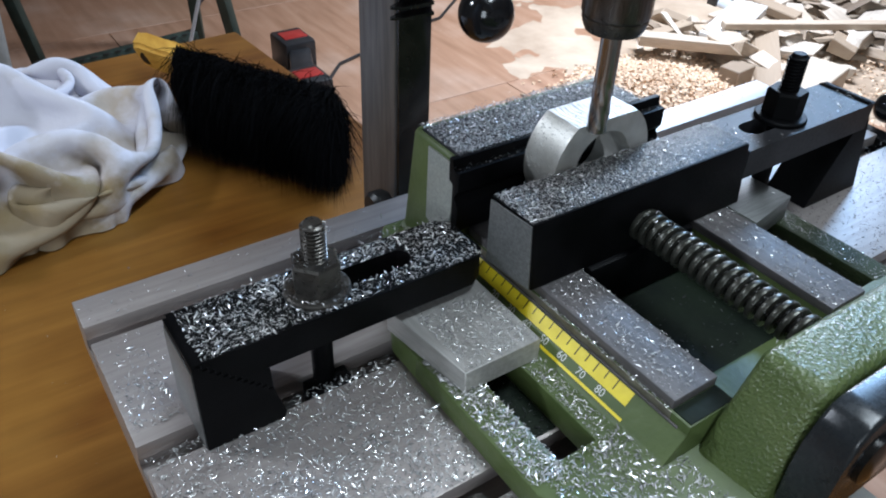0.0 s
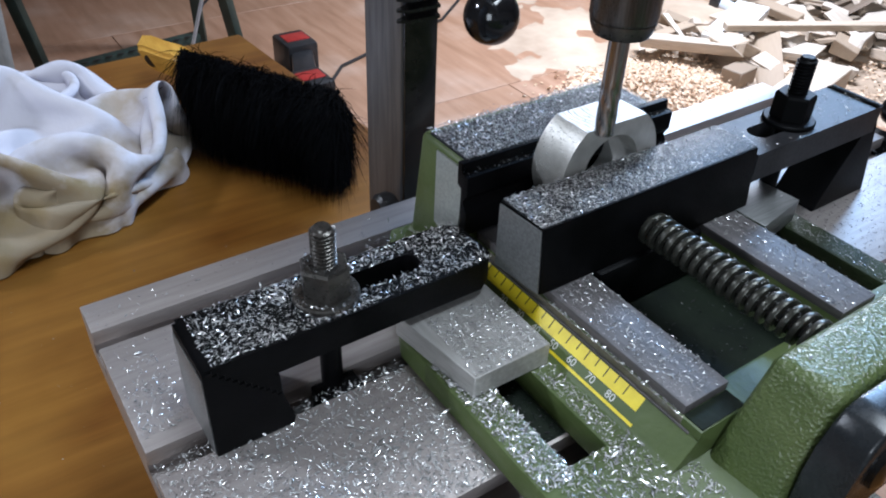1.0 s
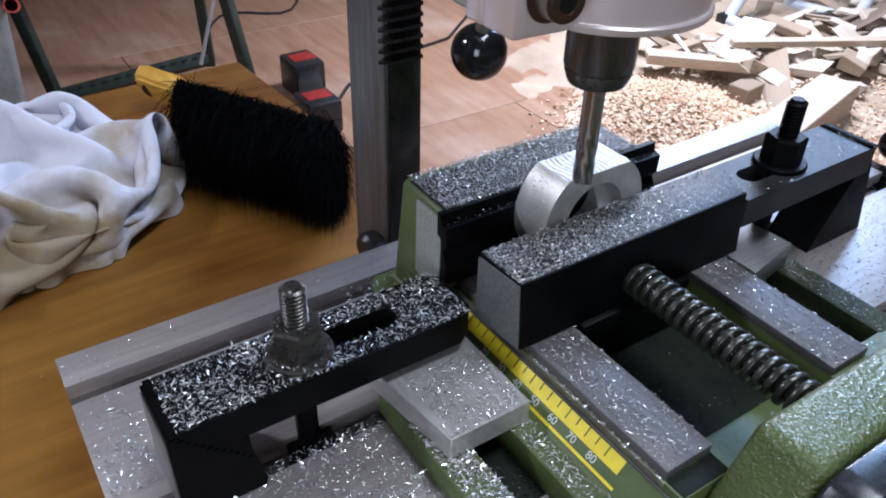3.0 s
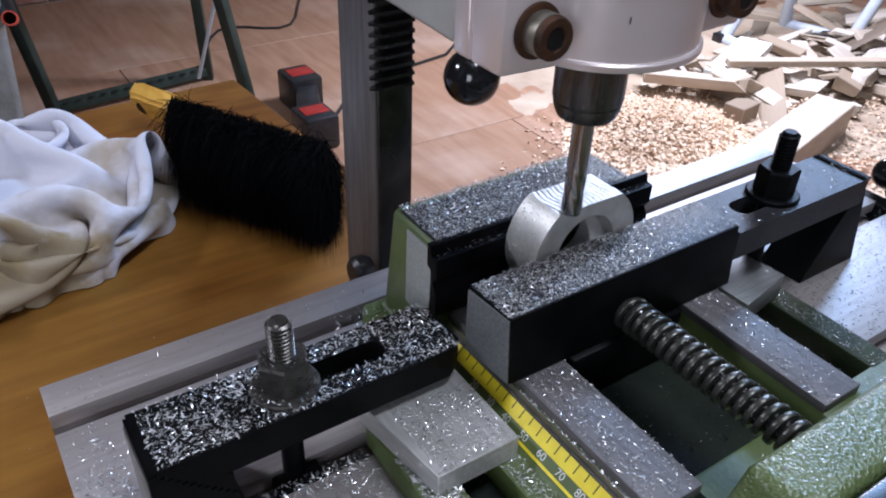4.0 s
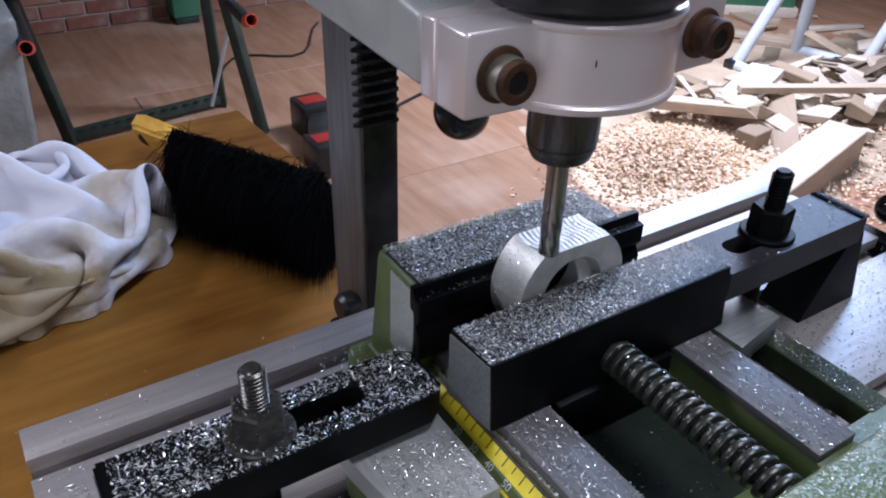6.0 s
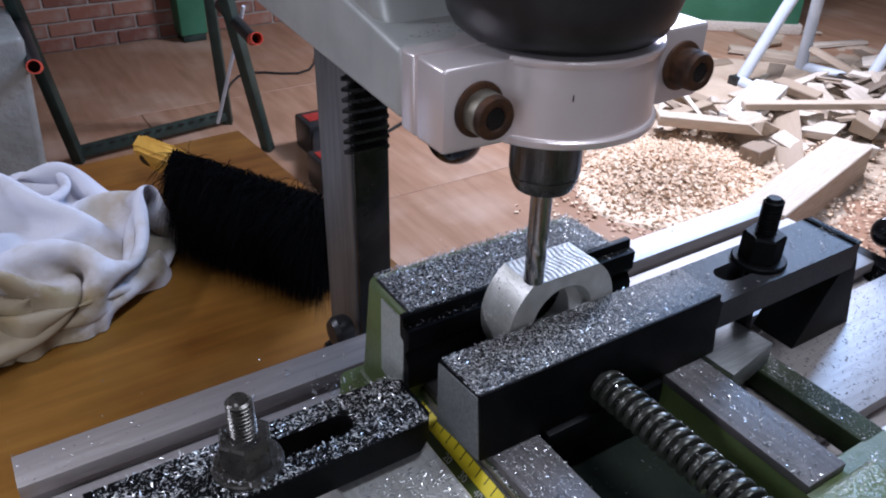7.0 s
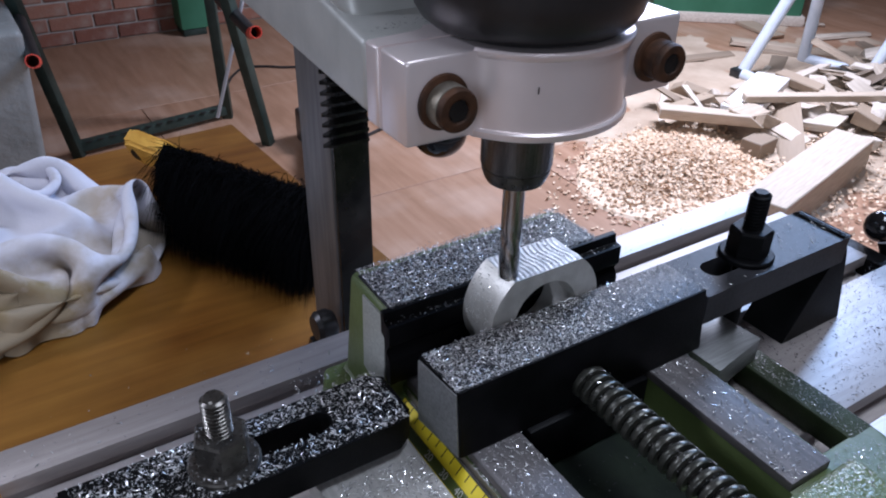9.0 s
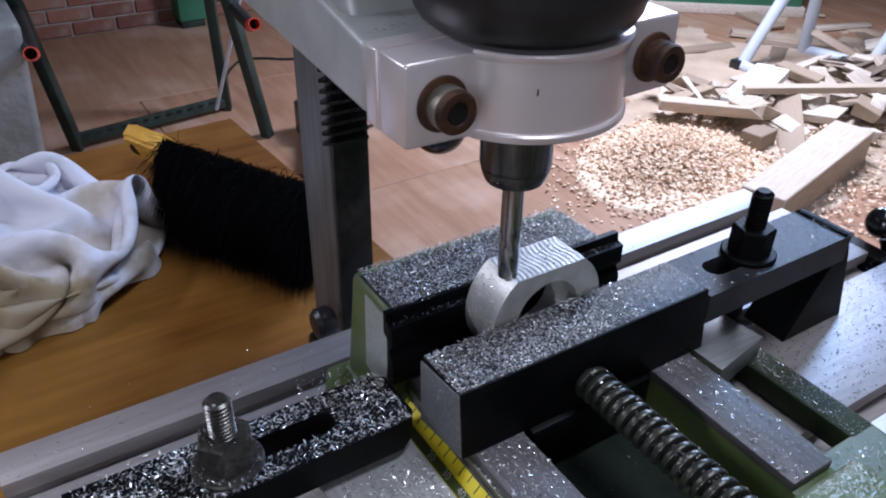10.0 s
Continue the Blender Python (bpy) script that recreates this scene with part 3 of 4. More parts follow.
part("ground_end", hexa([(0.3, -0.6, -29.5), (0.9, -0.6, -29.5), (-1.4, 23.2, -29.5), (-2.0, 23.2, -29.5), (-0.6, 0.9, -1), (0.4, 0.9, -1), (-1.2, 23.2, -1), (-2.1, 23.2, -1)], 0.2), GROUND_STEEL, mov, "bare ground end face")
# thin sheet brightens the jaw top for lamp glare and dust
part("jaw_top", box(0.6, 118.9, 0.8, 23.4, -0.3, 0.04, 0.1), SHEEN_BLACK, mov, "dusty top of the moving jaw lightened as lamp sheen")
part("guide_block", box(30, 90, -4, 23, -54, -30.2, 1.5), BLACK_STEEL, mov)
# screw
screw = part("lead_screw", lathe([(0, -84), (4.9, -84), (4.9, 2), (0, 2)], T(57, 0, -18) @ ALONG_Y, 28), OILY_STEEL, vise, "oily black lead screw")
bm = bmesh.new()
P, R0, R1 = 4.35, 4.9, 7.2
pts = []
steps, turns = 30, 18
prev = None
for i in range(steps * turns + 1):
    a = 2 * math.pi * i / steps
    y = -79 + P * i / steps
    row = []
    for r, dy in ((R0 - 0.3, -1.45), (R1 - 0.25, -1.15), (R1, -0.8), (R1, 0.8), (R1 - 0.25, 1.15), (R0 - 0.3, 1.45)):
        row.append(bm.verts.new((57 + r * math.cos(a), y + dy, -18 + r * math.sin(a))))
    if prev:
        for k in range(5):
            bm.faces.new((prev[k], prev[k + 1], row[k + 1], row[k]))
    prev = row
part("thread", bm, SCREW_STEEL, screw, "square cut thread")
# crank hub
hub = part("crank_arm", prism([(15, -46), (16.6, -32), (18.5, -20), (21, -12), (25, -7.6), (31, -6), (80, -6), (88, -12), (92, -46)], "y", -119, -105.6, 1.6, None, 3), HUB_GREY, vise, "dark blue-grey crank arm")
part("hub_pin", lathe([(0, 0), (9, 0), (9, 2), (6, 3), (0, 3)], T(34, -119, -24) @ ALONG_Y.inverted(), 24), OILY_STEEL, hub)
# printed rule on the sloping side
n = Vector((-0.75, 0, 0.66)).normalized()


def on_slope(y, s, lift=0.12):
    """A point on the sloping rule face: s = 0 at its lower edge, 1 at its upper."""
    p = Vector((-3.2 + 7.6 * s, y, -46.6 + 8.6 * s))
    return p + n * lift


def slope_strip(y0, y1, s0, s1, lift, thick=0.1):
    lo = [on_slope(y0, s0, lift - thick), on_slope(y1, s0, lift - thick), on_slope(y1, s1, lift - thick), on_slope(y0, s1, lift - thick)]
    hi = [on_slope(y0, s0, lift), on_slope(y1, s0, lift), on_slope(y1, s1, lift), on_slope(y0, s1, lift)]
    return hexa(lo + hi)


rule = part("scale_band", slope_strip(-55.5, 44, 0.48, 0.97, 0.16), YELLOW_RULE, body, "yellow printed scale band")
part("scale_border", slope_strip(-57.5, 44, 0.03, 0.13, 0.16), YELLOW_RULE, body, "thin yellow scale line")
for k in range(19):
    y = 42.0 - 5 * k
    part("tick", slope_strip(y - 0.22, y + 0.22, 0.70 if k % 2 else 0.62, 0.97, 0.24), INK_AND_HOLE_BLACK, rule)


def numeral(text, y):
    cu = bpy.data.curves.new("numeral", "FONT")
    cu.body, cu.size, cu.align_x, cu.align_y = text, 4.3, "CENTER", "CENTER"
    ob = bpy.data.objects.new("numeral", cu)
    scene.collection.objects.link(ob)
    bpy.context.view_layer.update()
    me = bpy.data.meshes.new_from_object(ob.evaluated_get(bpy.context.evaluated_depsgraph_get()))
    scene.collection.objects.unlink(ob)
    bpy.data.objects.remove(ob)
    up = Vector((7.6, 0, 8.6)).normalized()
    right = Vector((0, -1, 0))
    c = on_slope(y, 0.31, 0.15)
    off = ORIGIN[vise.name]
    for v in me.vertices:
        v.co = (c + right * v.co.x + up * v.co.y - off) * MM
    me.materials.append(WHITE_INK)
    o = new("numeral", me)
    o.parent = rule
    tagged(o, "white printed number " + text)


for text, y in (("20", 17.0), ("30", 6.5), ("40", -3.5), ("50", -14.0), ("60", -24.2), ("70", -34.4), ("80", -44.6)):
    numeral(text, y)
RIDING.append(vise)

# ---------------------------------------------------------------- ring being milled
bm = bmesh.new()
RC = (56.0, -3.4)
RO, RI, FLAT = 26.0, 14.8, 17.0
a0 = math.acos((FLAT - RC[1]) / RO)
outer = [(RC[0] + RO * math.sin(a0 + (2 * math.pi - 2 * a0) * k / 80), RC[1] + RO * math.cos(a0 + (2 * math.pi - 2 * a0) * k / 80)) for k in range(81)]
inner = [(RC[0] + RI * math.sin(2 * math.pi * k / 64), RC[1] + RI * math.cos(2 * math.pi * k / 64)) for k in range(64)]
Y0, Y1 = 24.2, 42.9
rows = []
for y, ring in ((Y0, outer), (Y1, outer), (Y0, inner), (Y1, inner)):
    rows.append([bm.verts.new((p[0], y, p[1])) for p in ring])
for a, b in ((rows[0], rows[1]), (rows[2], rows[3])):
    for k in range(len(a)):
        bm.faces.new((a[k], a[(k + 1) % len(a)], b[(k + 1) % len(a)], b[k]))
for o, i in ((rows[0], rows[2]), (rows[1], rows[3])):
    es = []
    for loop in (o, i):
        for k in range(len(loop)):
            es.append(bm.edges.get((loop[k], loop[(k + 1) % len(loop)])))
    bmesh.ops.triangle_fill(bm, use_beauty=True, edges=es)
ring = thing("aluminium_ring", 56, 33, -29.4, "bright aluminium ring with a milled flat, clamped in the vise", "workpiece")
part("ring_body", bm, ALU_RING, ring)
bm = bmesh.new()
lo_row, hi_row = [], []
for k in range(97):
    x = RC[0] - 15.6 + 31.2 * k / 96
    z = FLAT + 0.10 + 0.05 * math.sin(k * 0.9) + 0.03 * math.sin(k * 2.3 + 1)
    lo_row.append([bm.verts.new((x + 0.9 * math.sin(j * 0.55 + 0.3), Y0 + 0.3 + (Y1 - Y0 - 0.6) * j / 12, z)) for j in range(13)])
for p, q in zip(lo_row, lo_row[1:]):
    for j in range(12):
        bm.faces.new((p[j], q[j], q[j + 1], p[j + 1]))
part("milled_flat", bm, MILLED_FLAT, ring, "freshly milled flat with cutter marks")
RIDING.append(ring)

# ---------------------------------------------------------------- packing blocks and strap clamps
blk = solid("packing_block", prism([(-39.9, -17.3), (-6.1, -17.6), (-6.1, 26), (-46.0, 26)], "z", -47.9, -37.8, 0.3, None, 1), BRIGHT_STEEL, -25, 0, -48, "bright steel packing block on the vise flange", "packing block", "packing blocks")
RIDING.append(blk)
blk2 = solid("packing_block", prism([(124, -11.8), (157, -6.0), (154, 30), (123, 30)], "z", -47.9, -36, 0.4), GROUND_STEEL, 140, 12, -48, "bright steel packing block under the strap clamp", "packing block", "packing blocks")
RIDING.append(blk2)


def slotted_bar(x0, x1, y0, y1, z0, z1, s0, s1, sw, nose):
    """A clamp bar with a long round-ended slot, and a rounded nose at x1 or x0."""
    bm = bmesh.new()
    yc = (y0 + y1) / 2
    out = [(x0, y0), (x1 - nose, y0), (x1, y0 + nose * 0.7), (x1, y1 - nose * 0.7), (x1 - nose, y1), (x0, y1)]
    hole = []
    for k in range(13):
        a = -math.pi / 2 + math.pi * k / 12
        hole.append((s1 + sw * math.cos(a), yc + sw * math.sin(a)))
    for k in range(13):
        a = math.pi / 2 + math.pi * k / 12
        hole.append((s0 + sw * math.cos(a), yc + sw * math.sin(a)))
    rows = [[bm.verts.new((p[0], p[1], z)) for p in loop] for z in (z0, z1) for loop in (out, hole)]
    for a, b in ((rows[0], rows[2]), (rows[1], rows[3])):
        for k in range(len(a)):
            bm.faces.new((a[k], a[(k + 1) % len(a)], b[(k + 1) % len(a)], b[k]))
    for o, i in ((rows[0], rows[1]), (rows[2], rows[3])):
        es = [bm.edges.get((l[k], l[(k + 1) % len(l)])) for l in (o, i) for k in range(len(l))]
        bmesh.ops.triangle_fill(bm, use_beauty=True, edges=es)
    return bm


def stud_and_nut(parent, x, y, zt, zbar, dark):
    a, b = (BLACK_STEEL, BLACK_STEEL) if dark else (NUT_STEEL, NUT_STEEL)
    stud = part("stud", lathe([(0, zbar + 1), (3.5, zbar + 1), (3.5, zt - 1), (2.8, zt), (0, zt)], T(x, y, 0), 20), a, parent, "threaded stud")
    part("stud_shank", lathe([(0, -73), (4.2, -73), (4.2, zbar + 0.9), (0, zbar + 0.9)], T(x, y, 0), 20), BLACK_STEEL, parent, "black lower stud")
    part("t_nut", box(x - 9, x + 9, 19.9, 30.6, -73.5, -61.5, 0.6), BLACK_STEEL, parent) if not dark else None
    bm = bmesh.new()
    prev = None
    for i in range(24 * int((zt - zbar - 12.5) / 1.55)):
        an = 2 * math.pi * i / 24
        z = zbar + 12 + 1.55 * i / 24
        row = [bm.verts.new((x + r * math.cos(an), y + r * math.sin(an), z + dz)) for r, dz in ((3.4, -0.74), (4.5, -0.12), (4.5, 0.12), (3.4, 0.74))]
        if prev:
            for k in range(3):
                bm.faces.new((prev[k], prev[k + 1], row[k + 1], row[k]))
        prev = row
    part("thread", bm, a, stud)
    part("washer", lathe([(4.5, 0), (11.6, 0), (12, 0.6), (12, 1.8), (11.4, 2.4), (4.5, 2.4)], T(x, y, zbar), 40), b, parent, "thick round washer")
    hexm = T(x, y, zbar + 2.4) @ Matrix.Rotation(radians(11), 4, "Z")
    part("nut", lathe([(4.2, 0), (9.0, 0), (9.2, 0.4), (9.2, 11.4), (8.4, 12.4), (4.2, 12.4)], hexm, 6), b, parent, "hexagon nut", False)


clamp = thing("strap_clamp", -70, 30, TABLE_Z, "black stepped strap clamp with bright nut, covered with chips", "strap clamp", "strap clamps")
bar = slotted_bar(-100, -7, 16.5, 45.5, -33, -20, -67, -38, 5.2, 6)
part("bar", bar, BLACK_STEEL, clamp)
saw = []
for k in range(12):
    x = -121.3 + 2.05 * k
    z = -21.0 - (x + 121.3) * 0.96
    saw += [(x, z), (x + 1.75, z + 0.25)]
part("stepped_heel", prism([(-121.5, -20), (-99.9, -20), (-99.9, -32.9), (-97.2, -34)] + [(x, z + 0.25) for x, z in saw[::-1]], "y", 16.5, 45.5), BLACK_STEEL, clamp)
part("step_block", prism([(-122.5, -59.9), (-122.5, -21.4)] + [(x, z - 0.35) for x, z in saw] + [(-96.2, -46.5), (-93.2, -56.5), (-94.2, -59.9)], "y", 16.3, 45.2), BLACK_STEEL, clamp, "black stepped heel block")
part("end_face", box(-123.0, -122.55, 17.2, 44.8, -59.5, -24.0, 0.1), GROUND_STEEL, clamp)
stud_and_nut(clamp, -72, 30, 10, -20, False)
RIDING.append(clamp)

clamp2 = thing("strap_clamp", 165, 14, TABLE_Z, "black stepped strap clamp with a black nut and stud", "strap clamp", "strap clamps")
# bar takes the lighter black for the sheen on its top
part("bar", slotted_bar(122, 218, 0.5, 28.5, -19, -5, 140, 168, 5.4, 1.5), SHEEN_BLACK, clamp2)
teethp = [(212, -5), (212, -4.2)] + [(212 + k, -4.2 - (0.9 if k % 2 else 0) - 0.1 * k) for k in range(1, 7)] + [(218, -6)]
part("stepped_end", prism(teethp, "y", 0.6, 28.4), BLACK_STEEL, clamp2)
part("step_block", prism([(191, -59.9), (236, -59.9), (224, -19), (219, -5.5), (214, -19.2), (208, -30)], "y", 3, 27, 0.4), BLACK_STEEL, clamp2, "black stepped heel block")
stud_and_nut(clamp2, 161, 14.5, 27, -5, True)
RIDING.append(clamp2)

# ---------------------------------------------------------------- metal chips
rng = np.random.default_rng(4)


def flakes(name, spots, mat, label, size=1.0, pile=0.6, origin=(0, 0, 0)):
    """Curled slivers at given spots (x, y, z), one mesh."""
    P = np.asarray(spots, float)
    n = len(P)
    L = np.clip(rng.lognormal(0.0, 0.5, n), 0.4, 3.2) * size
    L = L * 1.08
    W = L * rng.uniform(0.14, 0.36, n)
    H = W * rng.uniform(0.15, 0.45, n) + 0.08
    yaw, tilt, roll = rng.uniform(0, 2 * np.pi, n), rng.normal(0, 0.32, n), rng.normal(0, 0.45, n)
    base = np.array([(-0.5, -0.15, 0.0), (0.05, -0.5, 0.25), (0.5, 0.1, 0.0), (-0.05, 0.5, 0.2), (0.0, 0.0, 1.0)])
    V = base[None] * np.stack([L, W, H], 1)[:, None]
    c, s = np.cos(roll)[:, None], np.sin(roll)[:, None]
    y, z = V[..., 1] * c - V[..., 2] * s, V[..., 1] * s + V[..., 2] * c
    c, s = np.cos(tilt)[:, None], np.sin(tilt)[:, None]
    x, z = V[..., 0] * c - z * s, V[..., 0] * s + z * c
    c, s = np.cos(yaw)[:, None], np.sin(yaw)[:, None]
    x, y = x * c - y * s, x * s + y * c
    V = np.stack([x, y, z], 2)
    V[..., 2] += (0.05 - V[..., 2].min(1))[:, None] + rng.exponential(pile, n)[:, None] * 0.5
    V += P[:, None]
    V = (V.reshape(-1, 3) - np.array(origin)) * MM
    F = np.array([(0, 1, 4), (1, 2, 4), (2, 3, 4), (3, 0, 4), (3, 2, 1), (3, 1, 0)])
    faces = (np.arange(n)[:, None, None] * 5 + F[None]).reshape(-1, 3)
    me = bpy.data.meshes.new(name)
    me.from_pydata(V.tolist(), [], faces.tolist())
    me.materials.append(mat)
    ob = new(name, me)
    ob.location = tuple(v * MM for v in origin)
    return tagged(ob, label, "metal chips", "", "stuff")


def strew(n, x0, x1, y0, y1, z, density=None, clump=0.5):
    """Spots on a level rectangle, uneven in clumps."""
    out = []
    while len(out) < n:
        x, y = rng.uniform(x0, x1), rng.uniform(y0, y1)
        d = 0.5 + 0.5 * noise.noise(Vector((x * 0.09, y * 0.09, z))) + 0.3 * noise.noise(Vector((x * 0.35, y * 0.35, z)))
        d = (1 - clump) + clump * d * 1.4
        if density:
            d *= density(x, y)
        if rng.uniform() < d:
            out.append((x, y, z))
    return out


def lay(spots, label, mat=CHIP, size=1.0, pile=0.6):
    c = np.mean(np.asarray(spots), 0)
    ob = flakes("metal_chips", spots, mat, label, size, pile, tuple(float(round(v)) for v in c))
    RIDING.append(ob)


lay(strew(12500, 1, 103, 49, 79, 4.2, None, 0.3), "dense bright metal chips on the fixed jaw", size=0.66)
lay(strew(9000, 1, 103, 48, 79, 4.15, None, 0.25), "fine metal dust on the fixed jaw", size=0.36, pile=0.1)
lay(strew(8000, -0.5, 119, 0.6, 23.6, 0.02, lambda x, y: 1.0 if x < 50 else max(0.4, 1 - (x - 50) / 70), 0.3), "fine metal dust on the moving jaw", size=0.36, pile=0.1)
lay(strew(3500, -119, -9, 17, 45, -19.95, lambda x, y: 0.0 if (abs(y - 31) < 5 and -72 < x < -33) else 1, 0.5), "fine metal dust on the strap clamp", size=0.38, pile=0.1)
rim_spots = [(-72 + r * math.cos(a), 30 + r * math.sin(a), -17.5) for r, a in zip(rng.uniform(9.8, 11.6, 90), rng.uniform(0, 6.3, 90))]
lay(rim_spots + [(-72 + r * math.cos(a), 30 + r * math.sin(a), -5.1) for r, a in zip(rng.uniform(5, 7.6, 40), rng.uniform(0, 6.3, 40))], "bright metal chips on the washer and nut", size=0.8)
lay(strew(140, -2, 112, 43.4, 46.6, -0.2, None, 0.6), "bright metal chips on the jaw plate ledge", size=0.7)
lay(strew(7000, -0.5, 119, 0.8, 23.4, 0.1, lambda x, y: 1.0 if x < 45 else max(0.28, 1 - (x - 45) / 65), 0.4), "bright metal chips on the moving jaw", size=0.64)
lay(strew(3000, -119, -9, 17, 45, -19.9, lambda x, y: 0.0 if (abs(y - 31) < 5 and -72 < x < -33) else (1.0 if x > -45 or y > 34 or x < -95 or y < 23 else 0.6), 0.9), "bright metal chips on the strap clamp", size=1.02, pile=1.0)
lay(strew(1500, -39, -7, -16.5, 15, -37.7, None, 0.5), "bright metal chips on the packing block")
lay(strew(1100, 6.5, 27, -69, -2, -29.9, None, 0.4) + strew(700, 93, 113.5, -69, -2, -29.9, None, 0.4), "bright metal chips on the slide ways", size=0.85)
lay(strew(9600, -142, -46, -60, 24, -59.9, lambda x, y: 0 if -53 < y < -40.5 else (1 if y < -8 else 0.45), 0.45) + strew(480, -142, -124, 37, 90, -59.9, lambda x, y: 1 if y < 65 else 0.3, 0.5) + strew(260, -122, -50, 46, 89, -59.9) + strew(120, -142, 0, 103, 118, -59.9), "bright metal chips on the table", size=1.1)
lay(strew(2000, -44, -31, -62, 4, -47.9, None, 0.4) + strew(2500, -40, 6, -111, -58, -47.9, None, 0.75) + strew(420, -29, -4, 26, 86, -47.9) + strew(300, -20, -4, 27, 60, -40, None, 0.4), "bright metal chips on the vise flange", size=1.12)
lay(strew(520, -13.5, -5, -62, -18, -48.2, None, 0.3) + strew(240, 4.8, 6, -69, -2, -34.2, None, 0.3), "bright metal chips beside the scale", size=0.9)
# added dark chips deepen the painted shade in the slot
lay(strew(160, -29, -15, -39, 4, -59.5, None, 0.2), "dark chips added as shade in the flange slot", DARK_CHIP, 1.0)
lay(strew(260, 28, 92, -75, -8, -54.8, None, 0.7), "metal chips in the oily vise bed", DARK_CHIP)
lay(strew(1900, 165, 302, -40, 24, -59.9, None, 0.3) + strew(60, 150, 300, 103, 118, -59.9), "dark chips on the bare table", DARK_CHIP, 0.85)
lay(strew(420, 122, 217, 1, 28, -4.9, lambda x, y: 0.0 if (abs(y - 14.5) < 12 and 134 < x < 176) else 1, 0.4) + strew(40, 125, 155, -5, 28, -35.9), "bright metal chips on the far strap clamp", size=0.8)
lay(strew(900, 151, 164, -59, 6, -48.0, None, 0.3) + strew(1500, 112, 158, -108, -60, -47.9, None, 0.4), "fine metal chips on the flange rim", size=0.6)
lay(strew(300, 26, 94, -104, -83, -4.9, None, 0.4) + strew(120, 28, 60, -78, -71, -54.9), "bright metal chips on the bearing block", size=0.7)

arc = []
for k in range(240):
    an = radians(rng.uniform(-75, 60))
    arc.append((57 + 7.1 * math.sin(an), rng.uniform(-76, -4), -18 + 7.1 * math.cos(an)))
lay(arc, "small bright chips stuck to the lead screw", CHIP, 0.5, 0.05)
arc = []
for k in range(420):
    an = radians(rng.uniform(-95, -41))
    arc.append((RC[0] + RO * math.sin(an), rng.uniform(24.8, 42.4), RC[1] + RO * math.cos(an) - 0.05))
lay(arc + strew(60, 42, 70, 24.6, 42.5, 17.0), "tiny bright chips stuck to the ring", CHIP, 0.55, 0.05)
arm_dust = strew(260, -4, 92, 31, 62, 111.2, lambda x, y: 1 if y < 44 else 0.0, 0.5)
flakes("metal_chips", arm_dust, DARK_CHIP, "dark chips strewn on the stand's arm", 0.8, 0.1, (40, 40, 111))
bench_chips = strew(330, -400, 140, 130, 690, BENCH_Z, lambda x, y: 1 if y < 330 else 0.5)
flakes("metal_chips", bench_chips, CHIP, "scattered metal chips on the bench top", 0.9, 0.1, (-100, 350, BENCH_Z))

